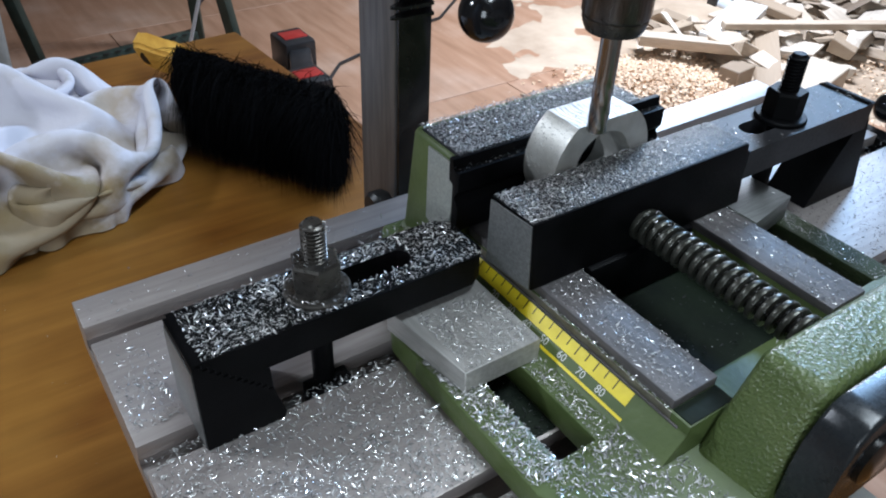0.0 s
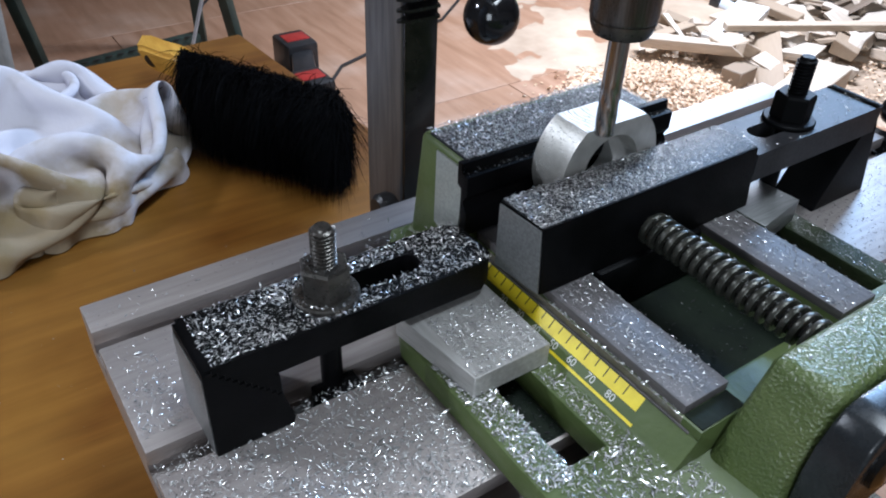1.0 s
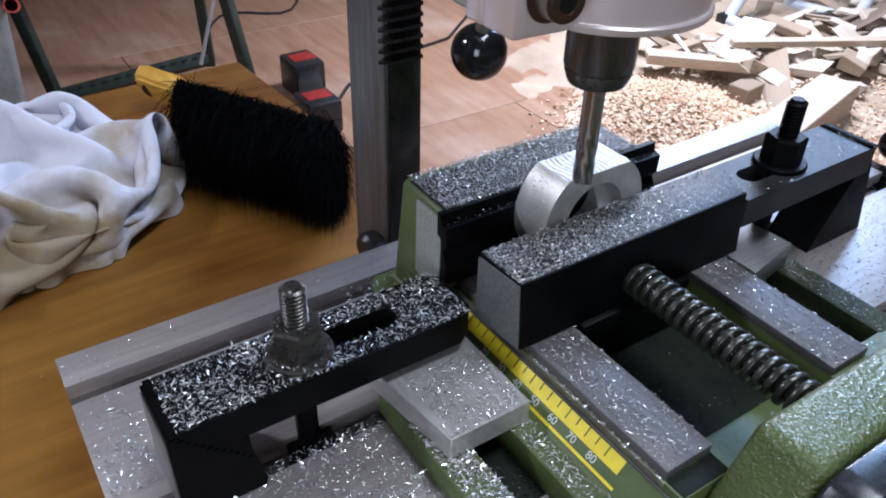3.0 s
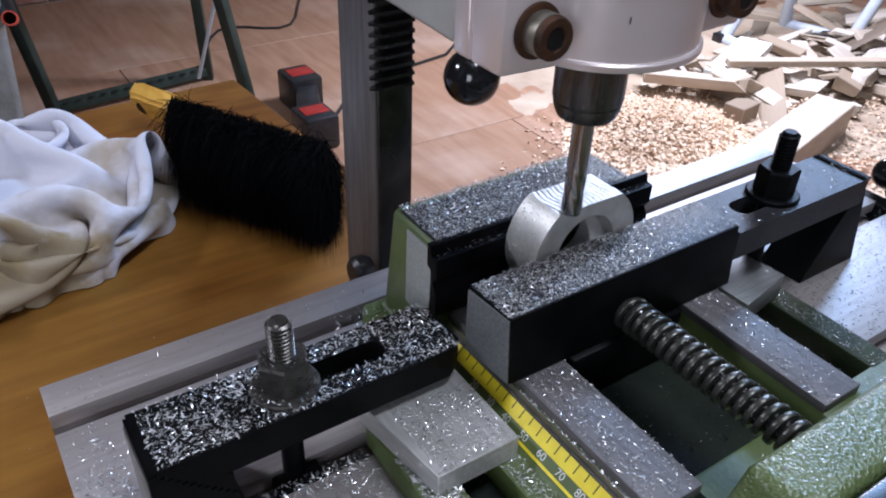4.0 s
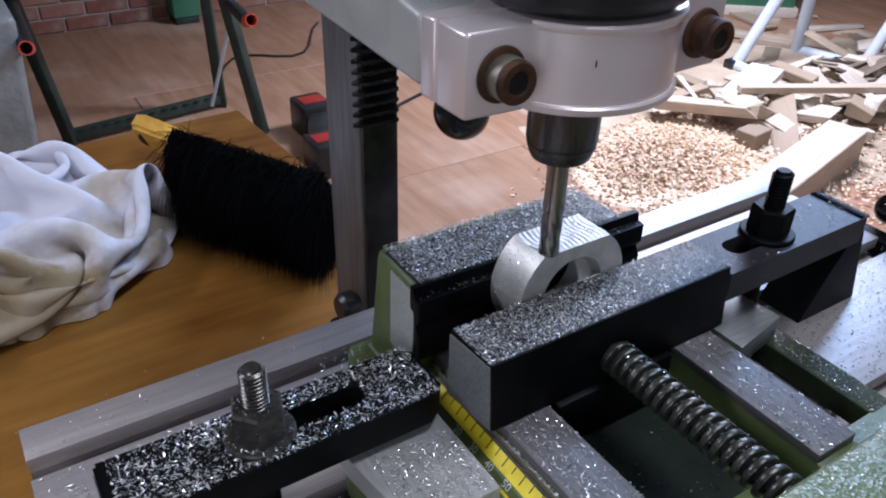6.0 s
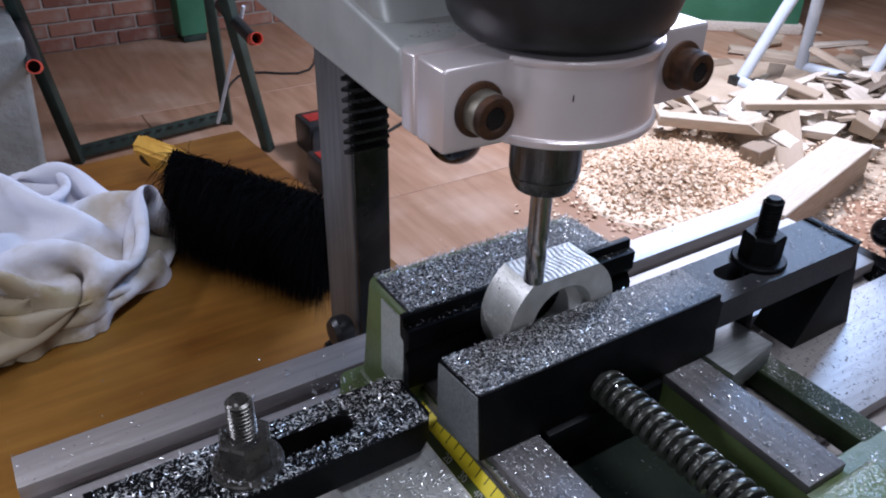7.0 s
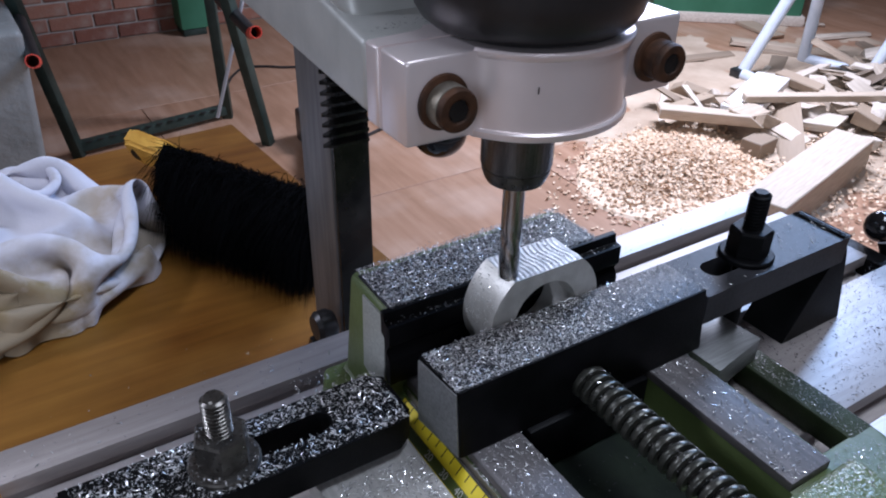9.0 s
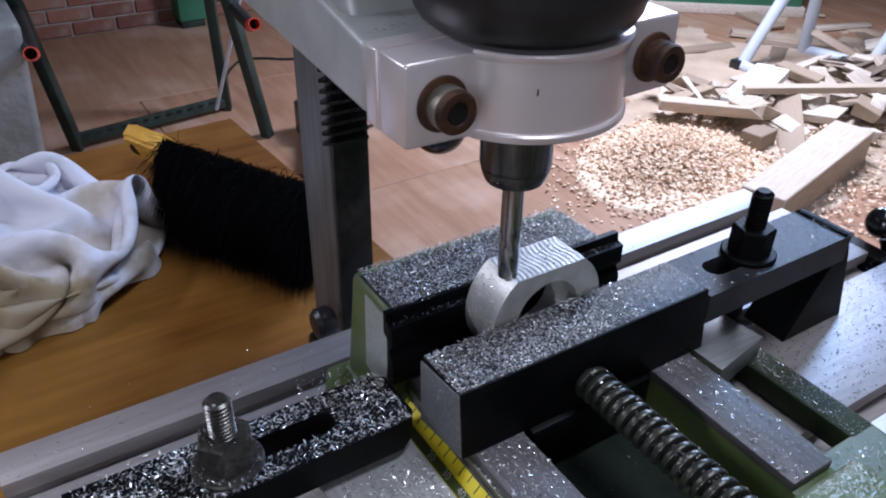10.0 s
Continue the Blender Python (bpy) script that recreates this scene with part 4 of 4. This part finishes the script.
# ---------------------------------------------------------------- rag
def rag():
    """A loose cloth pushed together on the bench: springs between its threads let it buckle into folds."""
    nx, ny, cx, cy, rx, ry = 124, 92, -173.0, 478.0, 182.0, 132.0
    rr = np.random.default_rng(21)
    px, py = np.meshgrid(np.linspace(-1, 1, nx), np.linspace(-1, 1, ny))
    ex, ey = px * np.sqrt(1 - py * py / 2), py * np.sqrt(1 - px * px / 2)
    hx, hy = 2 * rx * 1.56 / nx, 2 * ry * 1.68 / ny
    bulge = np.zeros_like(px)
    for k in range(26):
        a, lam = rr.uniform(0, math.pi), rr.uniform(0.42, 1.15)
        bulge += lam * np.sin((ex * math.cos(a) * rx / ry + ey * math.sin(a)) * 2 * math.pi / lam + rr.uniform(0, 6.3))
    bulge /= bulge.std()
    P = np.stack([cx + rx * ex, cy + ry * ey, np.zeros_like(px)], 2)

    def support(Q):
        r2 = ((Q[..., 0] - cx) / rx) ** 2 + ((Q[..., 1] - cy) / ry) ** 2
        return BENCH_Z + 1.5 + 38 * np.clip(1 - r2 ** 2, 0, 1)

    P[..., 2] = support(P) + 20 + 15 * bulge
    V = np.zeros_like(P)
    pairs = []
    for dy, dx, soft in ((0, 1, 1.0), (1, 0, 1.0), (1, 1, 0.6), (1, -1, 0.6), (0, 4, 0.3), (4, 0, 0.3)):
        rest = math.hypot(dx * hx, dy * hy)
        for phase in (0, 1):
            ia, ja = np.meshgrid(np.arange(0, ny - dy), np.arange(max(0, -dx), nx - max(0, dx)), indexing="ij")
            keep = (((ja // max(1, abs(dx))) if dx else (ia // max(1, dy))) % 2) == phase
            ia, ja = ia[keep], ja[keep]
            pairs.append((ia, ja, ia + dy, ja + dx, rest, soft))
    for step in range(150):
        old = P.copy()
        V[..., 2] -= 0.10
        P = P + V
        for it in range(4):
            for ia, ja, ib, jb, rest, soft in pairs:
                d = P[ib, jb] - P[ia, ja]
                ln = np.linalg.norm(d, axis=1) + 1e-6
                c = d * (soft * 0.5 * (ln - rest) / ln)[:, None]
                if soft < 0.5:
                    c = np.where((ln < rest)[:, None], c, 0)
                P[ia, ja] += c
                P[ib, jb] -= c
            r = np.sqrt(((P[..., 0] - cx) / rx) ** 2 + ((P[..., 1] - cy) / ry) ** 2)
            s = np.where(r > 1.0, 1.0 / np.maximum(r, 1e-6), 1)
            P[..., 0], P[..., 1] = cx + (P[..., 0] - cx) * s, cy + (P[..., 1] - cy) * s
            low = P[..., 2] < support(P)
            P[..., 2] = np.maximum(P[..., 2], support(P))
            P[..., 2] = np.minimum(P[..., 2], BENCH_Z + 98)
            P[low, :2] = old[low, :2] * 0.6 + P[low, :2] * 0.4
        V = (P - old) * 0.86
    for it in range(2):
        Q = P.copy()
        Q[1:-1, 1:-1] = 0.5 * P[1:-1, 1:-1] + 0.125 * (P[:-2, 1:-1] + P[2:, 1:-1] + P[1:-1, :-2] + P[1:-1, 2:])
        P = Q
    # hem hangs down to the bench
    lip = np.maximum(abs(px), abs(py)) > 0.985
    P[lip, 2] = BENCH_Z + 1.2
    bm = bmesh.new()
    vs = [[bm.verts.new(tuple(P[i, j])) for j in range(nx)] for i in range(ny)]
    for i in range(ny - 1):
        for j in range(nx - 1):
            bm.faces.new((vs[i][j], vs[i][j + 1], vs[i + 1][j + 1], vs[i + 1][j]))
    return bm


rag_ob = solid("cleaning_rag", rag(), CLOTH, -180, 478, BENCH_Z, "crumpled white cleaning rag with brown oil stains", "rag")
rag_ob.data.set_sharp_from_angle(angle=radians(180))
sub = rag_ob.modifiers.new("soft", "SUBSURF")
sub.levels = sub.render_levels = 1

# ---------------------------------------------------------------- hand brush
brush = thing("hand_brush", 70, 500, BENCH_Z, "yellow wooden hand brush with thick black bristles", "brush")
A, B = Vector((16, 602, -146)), Vector((113, 384, -150))
u = (B - A).normalized()
side = Vector((-0.50, -0.62, -0.36)).normalized()
side = (side - u * side.dot(u) * 0.35).normalized()
w = u.cross(side).normalized()


def along(points, thick):
    """Board outline in the plane of the brush back; points (s along, half width)."""
    bm = bmesh.new()
    rows = []
    for s, hw, dx in points:
        c = A + u * s + w * (7 if s > 40 else 12)
        rows.append([bm.verts.new(c + w * hw + side * (-thick / 2 + dx)), bm.verts.new(c - w * hw + side * (-thick / 2 + dx)),
                     bm.verts.new(c - w * hw + side * (thick / 2 + dx)), bm.verts.new(c + w * hw + side * (thick / 2 + dx))])
    for a, b in zip(rows, rows[1:]):
        for k in range(4):
            bm.faces.new((a[k], a[(k + 1) % 4], b[(k + 1) % 4], b[k]))
    bm.faces.new(rows[0])
    bm.faces.new(rows[-1])
    bmesh.ops.bevel(bm, geom=bm.edges[:], offset=3.5, segments=3, affect="EDGES")
    return bm


LEN = (B - A).length
part("handle", along([(-12, 13, 0), (-3, 18, 0), (28, 18, 0), (48, 17, 1), (60, 14, 2), (LEN - 10, 14, 2), (LEN + 6, 12, 2)], 20), YELLOW_WOOD, brush)
# solid black plug paints the dark inside of the hole
part("hanging_hole", lathe([(5.6, 0), (5.6, 20.8), (0, 20.8)], Matrix.Translation(A + u * 2 + w * 12 - side * 10.4) @ side.to_track_quat("Z", "Y").to_matrix().to_4x4() @ Matrix.Diagonal((1.0, 1.5, 1, 1)), 20), INK_AND_HOLE_BLACK, brush)
rb = np.random.default_rng(9)
V, Fc = [], []
for i in range(24000):
    s = 52 + (LEN - 46) * rb.uniform() ** 0.93
    f = (s - 52) / (LEN - 46)
    hw = rb.uniform(-0.8 - 0.6 * f, 1)
    root = A + u * s + w * (hw * 15) + side * rb.uniform(-4 - 8 * f, 8)
    d = side + u * (0.80 - 0.50 * f + rb.normal(0, 0.06)) + w * (hw * 0.34 + rb.normal(0, 0.2))
    tuft = noise.noise(Vector((s * 0.11, hw * 1.5, 2.0)))
    ln = 2 + rb.uniform(44, 94) - 12 * f + 11 * tuft + 6 * noise.noise(Vector((s * 0.03, hw, 7.0)))
    d += u * tuft * 0.12 + w * 0.12 * noise.noise(Vector((s * 0.09, 5.0, hw * 2)))
    if rb.uniform() < 0.2:
        d += Vector((rb.normal(0, 0.34), rb.normal(0, 0.34), abs(rb.normal(0, 0.42))))
        ln *= 0.6
    mid = root + d * ln * 0.5
    tip = root + d * ln + Vector((rb.normal(0, 3), rb.normal(0, 3), -5 - rb.uniform(0, 4)))
    tip.z, mid.z = max(tip.z, BENCH_Z + 1), max(mid.z, BENCH_Z + 1.5)
    o = d.cross(Vector((rb.normal(), rb.normal(), rb.normal()))).normalized() * 0.3
    o2 = d.cross(o).normalized() * 0.3
    k = len(V)
    V += [root + o, root - o * 0.5 + o2, root - o * 0.5 - o2, mid + o, mid - o * 0.5 + o2, mid - o * 0.5 - o2, tip]
    for a, b in ((0, 1), (1, 2), (2, 0)):
        Fc += [(k + a, k + b, k + b + 3, k + a + 3), (k + a + 3, k + b + 3, k + 6)]
off = ORIGIN[brush.name]
me = bpy.data.meshes.new("bristles")
me.from_pydata([tuple((v - off) * MM) for v in V], [], Fc)
me.materials.append(BRISTLE)
ob = new("bristles", me)
ob.parent = brush
tagged(ob, "thick splayed black bristles", kind="stuff")

# ---------------------------------------------------------------- far things on the floor
rf = random.Random(3)
FZ = FLOOR_Z


def bars(name, segs, r, mat, origin, label, category, square=False):
    """A frame of straight bars, each a part."""
    t = thing(name, *origin, label, category)
    for pname, a, b in segs:
        if square:
            a, b = Vector(a), Vector(b)
            d = (b - a)
            m = Matrix.Translation(a) @ d.to_track_quat("Z", "Y").to_matrix().to_4x4()
            bm = box(-r, r, -r, r, 0, d.length, r * 0.15)
            bmesh.ops.transform(bm, matrix=m, verts=bm.verts[:])
        else:
            bm = tube([a, b], r, 14)
        part(pname, bm, mat, t)
    return t


frame_t = bars("steel_stand", [
    ("leg", (172, 2920, FZ), (60, 2760, FZ + 760)), ("leg", (800, 3020, FZ), (770, 2960, FZ + 760)),
    ("leg", (850, 2670, FZ), (700, 2560, FZ + 760)), ("cross_bar", (150, 2920, FZ + 40), (800, 3020, FZ + 40)),
    ("top_bar", (40, 2760, FZ + 760), (770, 2960, FZ + 760)), ("top_bar", (700, 2560, FZ + 760), (770, 2960, FZ + 760))],
    20, STEEL_GREEN, (450, 2850, FZ), "dark green steel roller stand with red tube ends", "stand", True)
for p in ((58, 2330, -577), (735, 2330, -588)):
    aim = Vector((-0.12, -0.93, 0.30)).to_track_quat("Z", "Y").to_matrix().to_4x4()
    part("red_tube", lathe([(13, -90), (21, -90), (21, 0), (17.5, 0), (17, -80), (0, -80)], Matrix.Translation(p) @ aim, 20), ORANGE_PLASTIC, frame_t, "open red plastic tube end")
    part("tube_arm", tube([Vector(p) + Vector((8, 70, -22)), Vector(p) + Vector((20, 430, 10))], 23, 14), BLACK_PLASTIC, frame_t)
for k in range(12):
    c = Vector((215 + 47 * k, 2905.5 + 7.25 * k, FZ + 61))
    # black box on the bar paints the shaded opening
    part("slot", box(c.x - 13, c.x + 13, c.y - 5, c.y + 5, c.z - 1.5, c.z + 0.8, 0.6), INK_AND_HOLE_BLACK, frame_t)
part("stay_rod", tube([(790, 2600, FZ + 600), (690, 2780, FZ + 110)], 7, 8), WHITE_TUBE, frame_t)
solid("table_board", box(-700, 700, 2650, 3350, FZ + 760, FZ + 800, 4), OFFCUT, 0, 3000, FZ + 760, "plain wooden board on the steel stand", "board")

charger = thing("tool_case", 1010, 2560, FZ, "black power tool battery pair with red labels", "battery charger")
part("housing", box(870, 1000, 2170, 2320, FZ, FZ + 130, 14), BLACK_PLASTIC, charger)
part("housing", box(965, 1095, 2500, 2660, FZ, FZ + 140, 14), BLACK_PLASTIC, charger)
part("grip", hexa([(890, 2300, FZ), (990, 2300, FZ), (1070, 2510, FZ), (980, 2510, FZ), (890, 2300, FZ + 110), (990, 2300, FZ + 110), (1070, 2510, FZ + 115), (980, 2510, FZ + 115)], 12), BLACK_PLASTIC, charger)
part("red_label", box(888, 982, 2215, 2285, FZ + 128, FZ + 133, 1), RED_PLASTIC, charger, "red label")
part("red_label", box(985, 1080, 2545, 2620, FZ + 138, FZ + 143, 1), RED_PLASTIC, charger, "red label")
solid("power_cable", tube([(1000, 2300, FZ + 12), (1200, 2520, FZ + 8), (1330, 2570, FZ + 8), (1480, 2650, FZ + 8), (1640, 2720, FZ + 8), (1850, 2760, FZ + 8), (2200, 3050, FZ + 8)], 7, 8), BLACK_PLASTIC, 1100, 2480, FZ, "black power cable lying on the floor", "cable")
pts = [(900 + 70 * k, 3350 + 140 * math.sin(k * 0.7) + 40 * k, FZ + 7) for k in range(12)]
solid("power_cable", tube(pts, 6, 8), BLACK_PLASTIC, 900, 3350, FZ, "black cable curled on the floor", "cable")

# machines and sheets far off
mach = thing("green_machine", 4150, 3250, FZ, "green enamelled machine base", "machine")
part("cabinet", hexa([(3560, 3250, FZ), (4260, 2700, FZ), (4700, 3200, FZ), (4000, 3800, FZ), (3560, 3250, FZ + 900), (4260, 2700, FZ + 900), (4700, 3200, FZ + 900), (4000, 3800, FZ + 900)], 15), MACHINE_GREEN, mach)
part("plinth", hexa([(3530, 3250, FZ), (4260, 2670, FZ), (4730, 3200, FZ), (4000, 3830, FZ), (3530, 3250, FZ + 60), (4260, 2670, FZ + 60), (4730, 3200, FZ + 60), (4000, 3830, FZ + 60)], 8), OFFCUT, mach)
cab = thing("green_post", 1020, 4380, FZ, "green painted machine corner at the brick wall", "machine")
part("panel", box(960, 1110, 4250, 4400, FZ + 40, FZ + 900, 8), MACHINE_GREEN, cab)
part("foot", box(970, 1100, 4260, 4390, FZ, FZ + 40, 4), STEEL_GREEN, cab)
sheet = solid("plastic_bin", hexa([(-420, 2500, FZ), (20, 2480, FZ), (20, 2800, FZ), (-420, 2800, FZ), (-460, 2450, FZ + 640), (60, 2430, FZ + 640), (60, 2850, FZ + 640), (-460, 2850, FZ + 640)], 25, None, 3), SHEETING, -200, 2650, FZ, "milky translucent plastic bin", "bin")

trest = bars("sawhorse", [("leg", (3191, 2255, FZ), (3480, 2110, FZ + 780)), ("leg", (3682, 2248, FZ), (3520, 2150, FZ + 780)),
                          ("leg", (3746, 1912, FZ), (4020, 1800, FZ + 780)), ("foot_bar", (3191, 2255, FZ + 22), (3137, 1850, FZ + 22)),
                          ("foot_bar", (3682, 2248, FZ + 22), (3760, 1870, FZ + 22)), ("top_bar", (3480, 2110, FZ + 780), (4020, 1800, FZ + 780))],
             30, WHITE_TUBE, (3500, 2100, FZ), "pale enamelled tubular sawhorse", "sawhorse")
part("rubber_cap", box(3150, 3215, 2230, 2290, FZ, FZ + 50, 8), BLACK_PLASTIC, trest)


def offcut(x, y, z, l, wd, h, rz, label, ry=0.0, rx=0.0, rough=False):
    bm = box(-l / 2, l / 2, -wd / 2, wd / 2, 0, h)
    if rough:
        for v in bm.verts:
            v.co += Vector((rf.uniform(-0.22, 0.22) * wd * (1.6 if rf.random() < 0.3 else 1), rf.uniform(-0.16, 0.16) * wd, rf.uniform(-0.25, 0.25) * h))
    bmesh.ops.bevel(bm, geom=bm.edges[:], offset=min(4, h * 0.10), segments=1, affect="EDGES")
    ob = solid("wood_offcut", bm, OFFCUT, 0, 0, 0, label, "wood offcut", "wood offcuts")
    ob.matrix_basis = pose(x * MM, y * MM, z * MM, rx, ry, rz)
    return ob


def offcut_at(x0, y0, x1, y1, wd, h, label, z=0.0, tilt=0.0):
    l = math.hypot(x1 - x0, y1 - y0)
    return offcut((x0 + x1) / 2, (y0 + y1) / 2, FZ + z, l, wd, h, math.degrees(math.atan2(y1 - y0, x1 - x0)), label, tilt)


offcut_at(1985, 1168, 2755, 1356, 152, 130, "thick pale sawn beam with a rough end")
white = offcut_at(2600, 1790, 3010, 1940, 150, 40, "white painted board end on the heap", 90, -4)
white.data.materials[0] = WHITE_BOARD
offcut_at(2650, 1810, 3900, 1130, 48, 30, "long pale planed batten across the heap", 130)
offcut_at(2360, 1960, 2650, 1985, 55, 45, "narrow pale batten on the heap", 60)
offcut_at(2450, 1585, 2570, 1600, 90, 75, "brown end-grain wood block on the floor")
for k in range(170):
    a, r = rf.uniform(-0.5, 0.55), rf.uniform(0, 1)
    x, y = 2500 + 1500 * r ** 0.8 + rf.gauss(0, 120), 1850 - 750 * r * rf.uniform(-0.25, 1.25) + rf.gauss(0, 130)
    if math.hypot((x - 2080) / 420, (y - 1680) / 330) < 1.0 or (1850 < x < 2900 and abs(y - (1168 + (x - 1985) * 0.244)) < 165):
        continue
    l, wd, h = rf.uniform(90, 380) * rf.choice((1, 1, 1.4)), rf.uniform(30, 120), rf.choice((rf.uniform(8, 24), rf.uniform(14, 62)))
    offcut(x, y, FZ + rf.choice((0, 0, 0, 30, 60, 90)), l, wd, h, rf.uniform(0, 180),
           rf.choice(("short pale sawn wood offcut", "brown weathered wood offcut", "split wood offcut in the scrap heap")), rf.gauss(0, 13), rf.gauss(0, 15), True)

for k in range(26):
    x, y = rf.uniform(2900, 4300), rf.uniform(1500, 2900)
    offcut(x, y, FZ + rf.choice((0, 0, 8)), rf.uniform(160, 620), rf.uniform(25, 120), rf.uniform(8, 26), rf.uniform(0, 180), "thin loose wood strip lying on the floor", rf.uniform(-1, 1), 0, True)

# shavings: thin curls in a low heap
rs = np.random.default_rng(12)
V, Fc = [], []
for i in range(16000):
    r = abs(rs.normal(0, 0.5))
    a = rs.uniform(0, 2 * math.pi)
    x, y = 2110 + 430 * r * math.cos(a) + 0.2 * 430 * r * math.sin(a), 1660 + 330 * r * math.sin(a)
    if i % 6 == 0:
        x, y = rs.uniform(2100, 3500), rs.uniform(900, 1900)
    z = FZ + max(2, 75 * math.exp(-1.6 * r * r) * rs.uniform(0.6, 1.05))
    if i % 6 == 0:
        z = FZ + rs.uniform(2, 40)
    m = Matrix.Translation((x, y, z)) @ Euler((rs.normal(0, 0.38), rs.normal(0, 0.38), rs.uniform(0, 6.3))).to_matrix().to_4x4()
    wd, cr, ln = rs.uniform(3, 8), rs.uniform(7, 14), rs.uniform(0.7, 1.6)
    k = len(V)
    for q in range(5):
        an = ln * (q / 4 - 0.5)
        for sgn in (-1, 1):
            V.append(m @ Vector((cr * math.sin(an), sgn * wd, cr * (1 - math.cos(an)))))
    Fc += [(k + 2 * q, k + 2 * q + 1, k + 2 * q + 3, k + 2 * q + 2) for q in range(4)]
k0, nr, na = len(V), 16, 40
for i in range(nr):
    for j in range(na):
        r, a = 1.15 * (i + 0.05) / nr, 2 * math.pi * j / na
        x, y = 2110 + 430 * r * math.cos(a) + 86 * r * math.sin(a), 1660 + 330 * r * math.sin(a)
        V.append(Vector((x, y, FZ + 62 * math.exp(-1.9 * r * r) * (1 + 0.25 * noise.noise(Vector((x, y, 0)) * 0.012)) - (1 if i < nr - 1 else 22))))
for i in range(nr - 1):
    for j in range(na):
        Fc.append((k0 + i * na + j, k0 + i * na + (j + 1) % na, k0 + (i + 1) * na + (j + 1) % na, k0 + (i + 1) * na + j))
me = bpy.data.meshes.new("wood_shavings")
me.from_pydata([tuple((v - Vector((2110, 1660, FZ))) * MM) for v in V], [], Fc)
me.materials.append(SHAVING)
ob = new("wood_shavings", me)
ob.location = (2.11, 1.66, FZ * MM)
tagged(ob, "heap of pale curled planer shavings on the floor", "wood shavings", "", "stuff")

# sawdust trodden into the floor round the scrap heap
V, Fc = [], []
nx, ny = 60, 54
for j in range(ny):
    for i in range(nx):
        x, y = 1750 + 2700 * i / (nx - 1), 780 + 2300 * j / (ny - 1)
        edge = max(abs(i / (nx - 1) * 2 - 1), abs(j / (ny - 1) * 2 - 1))
        far_off = math.hypot((x - 3100) / 1250, (y - 1850) / 1000)
        h = 9 + 14 * noise.noise(Vector((x, y, 3)) * 0.004) + 6 * noise.noise(Vector((x, y, 9)) * 0.017) - 26 * max(0, far_off - 0.62) - (30 if edge > 0.97 else 0)
        V.append(((x - 3100) * MM, (y - 1850) * MM, max(-4.0, h) * MM))
for j in range(ny - 1):
    for i in range(nx - 1):
        k = j * nx + i
        Fc.append((k, k + 1, k + nx + 1, k + nx))
me = bpy.data.meshes.new("sawdust")
me.from_pydata(V, [], Fc)
for f in me.polygons:
    f.use_smooth = True
me.materials.append(SAWDUST)
ob = new("sawdust", me)
ob.location = (3.1, 1.85, FZ * MM)
tagged(ob, "thin drift of tan sawdust round the scrap wood", "sawdust", "", "stuff")

# ---------------------------------------------------------------- floor boards
boards = {}
for i in range(5):
    y0 = -1700 + i * 1252
    ln = 9000
    for j in range(3):
        x0 = -2500 + j * 3000 - (i % 3) * 900
        key = "b"
        if key not in boards:
            bm = box(0, 2996, 0, 1249, -6, 0, 1.2, None, 1)
            boards[key] = mesh_of("floor_panel", bm, FLOOR_WOOD, Vector((0, 0, 0)), False)
        ob = new("floor_panel", boards[key])
        ob.parent = floor
        ob.location = (x0 * MM, y0 * MM, 0)

# bricks of the far wall, where it shows
bm = box(0, 215, -10, 12, 0, 65, 4, None, 1)
bme = mesh_of("brick", bm, BRICK, Vector((0, 0, 0)), False)
for row in range(11):
    for k in range(12):
        ob = new("brick", bme)
        ob.parent = wall_north
        ob.location = ((-700 + k * 226 + (113 if row % 2 else 0)) * MM, rf.uniform(-3, 3) * MM, (8 + row * 76) * MM)


# ---------------------------------------------------------------- what moves
def motions():
    # the table creeps towards the front and, later on, a little along its length
    steps, side_ways = (0, 2.5, 4, 5, 7, 7.5, 9, 10), (0, -0.8, -0.6, 0, 2.0, 2.6, 3.6, 4.2)
    for ob in RIDING:
        base = ob.matrix_basis.copy()
        rows = []
        for k in range(21):
            t = k * 0.5
            move = Vector((float(np.interp(t, steps, side_ways)), -1.146 * t, 0.049 * t)) * MM
            rows.append((t, Matrix.Translation(move) @ base))
        walk(ob, rows)
    at = spindle.matrix_basis.copy()
    walk(spindle, [(k * 0.1, at @ Matrix.Rotation(radians(80 * k), 4, "Z")) for k in range(101)])


motions()
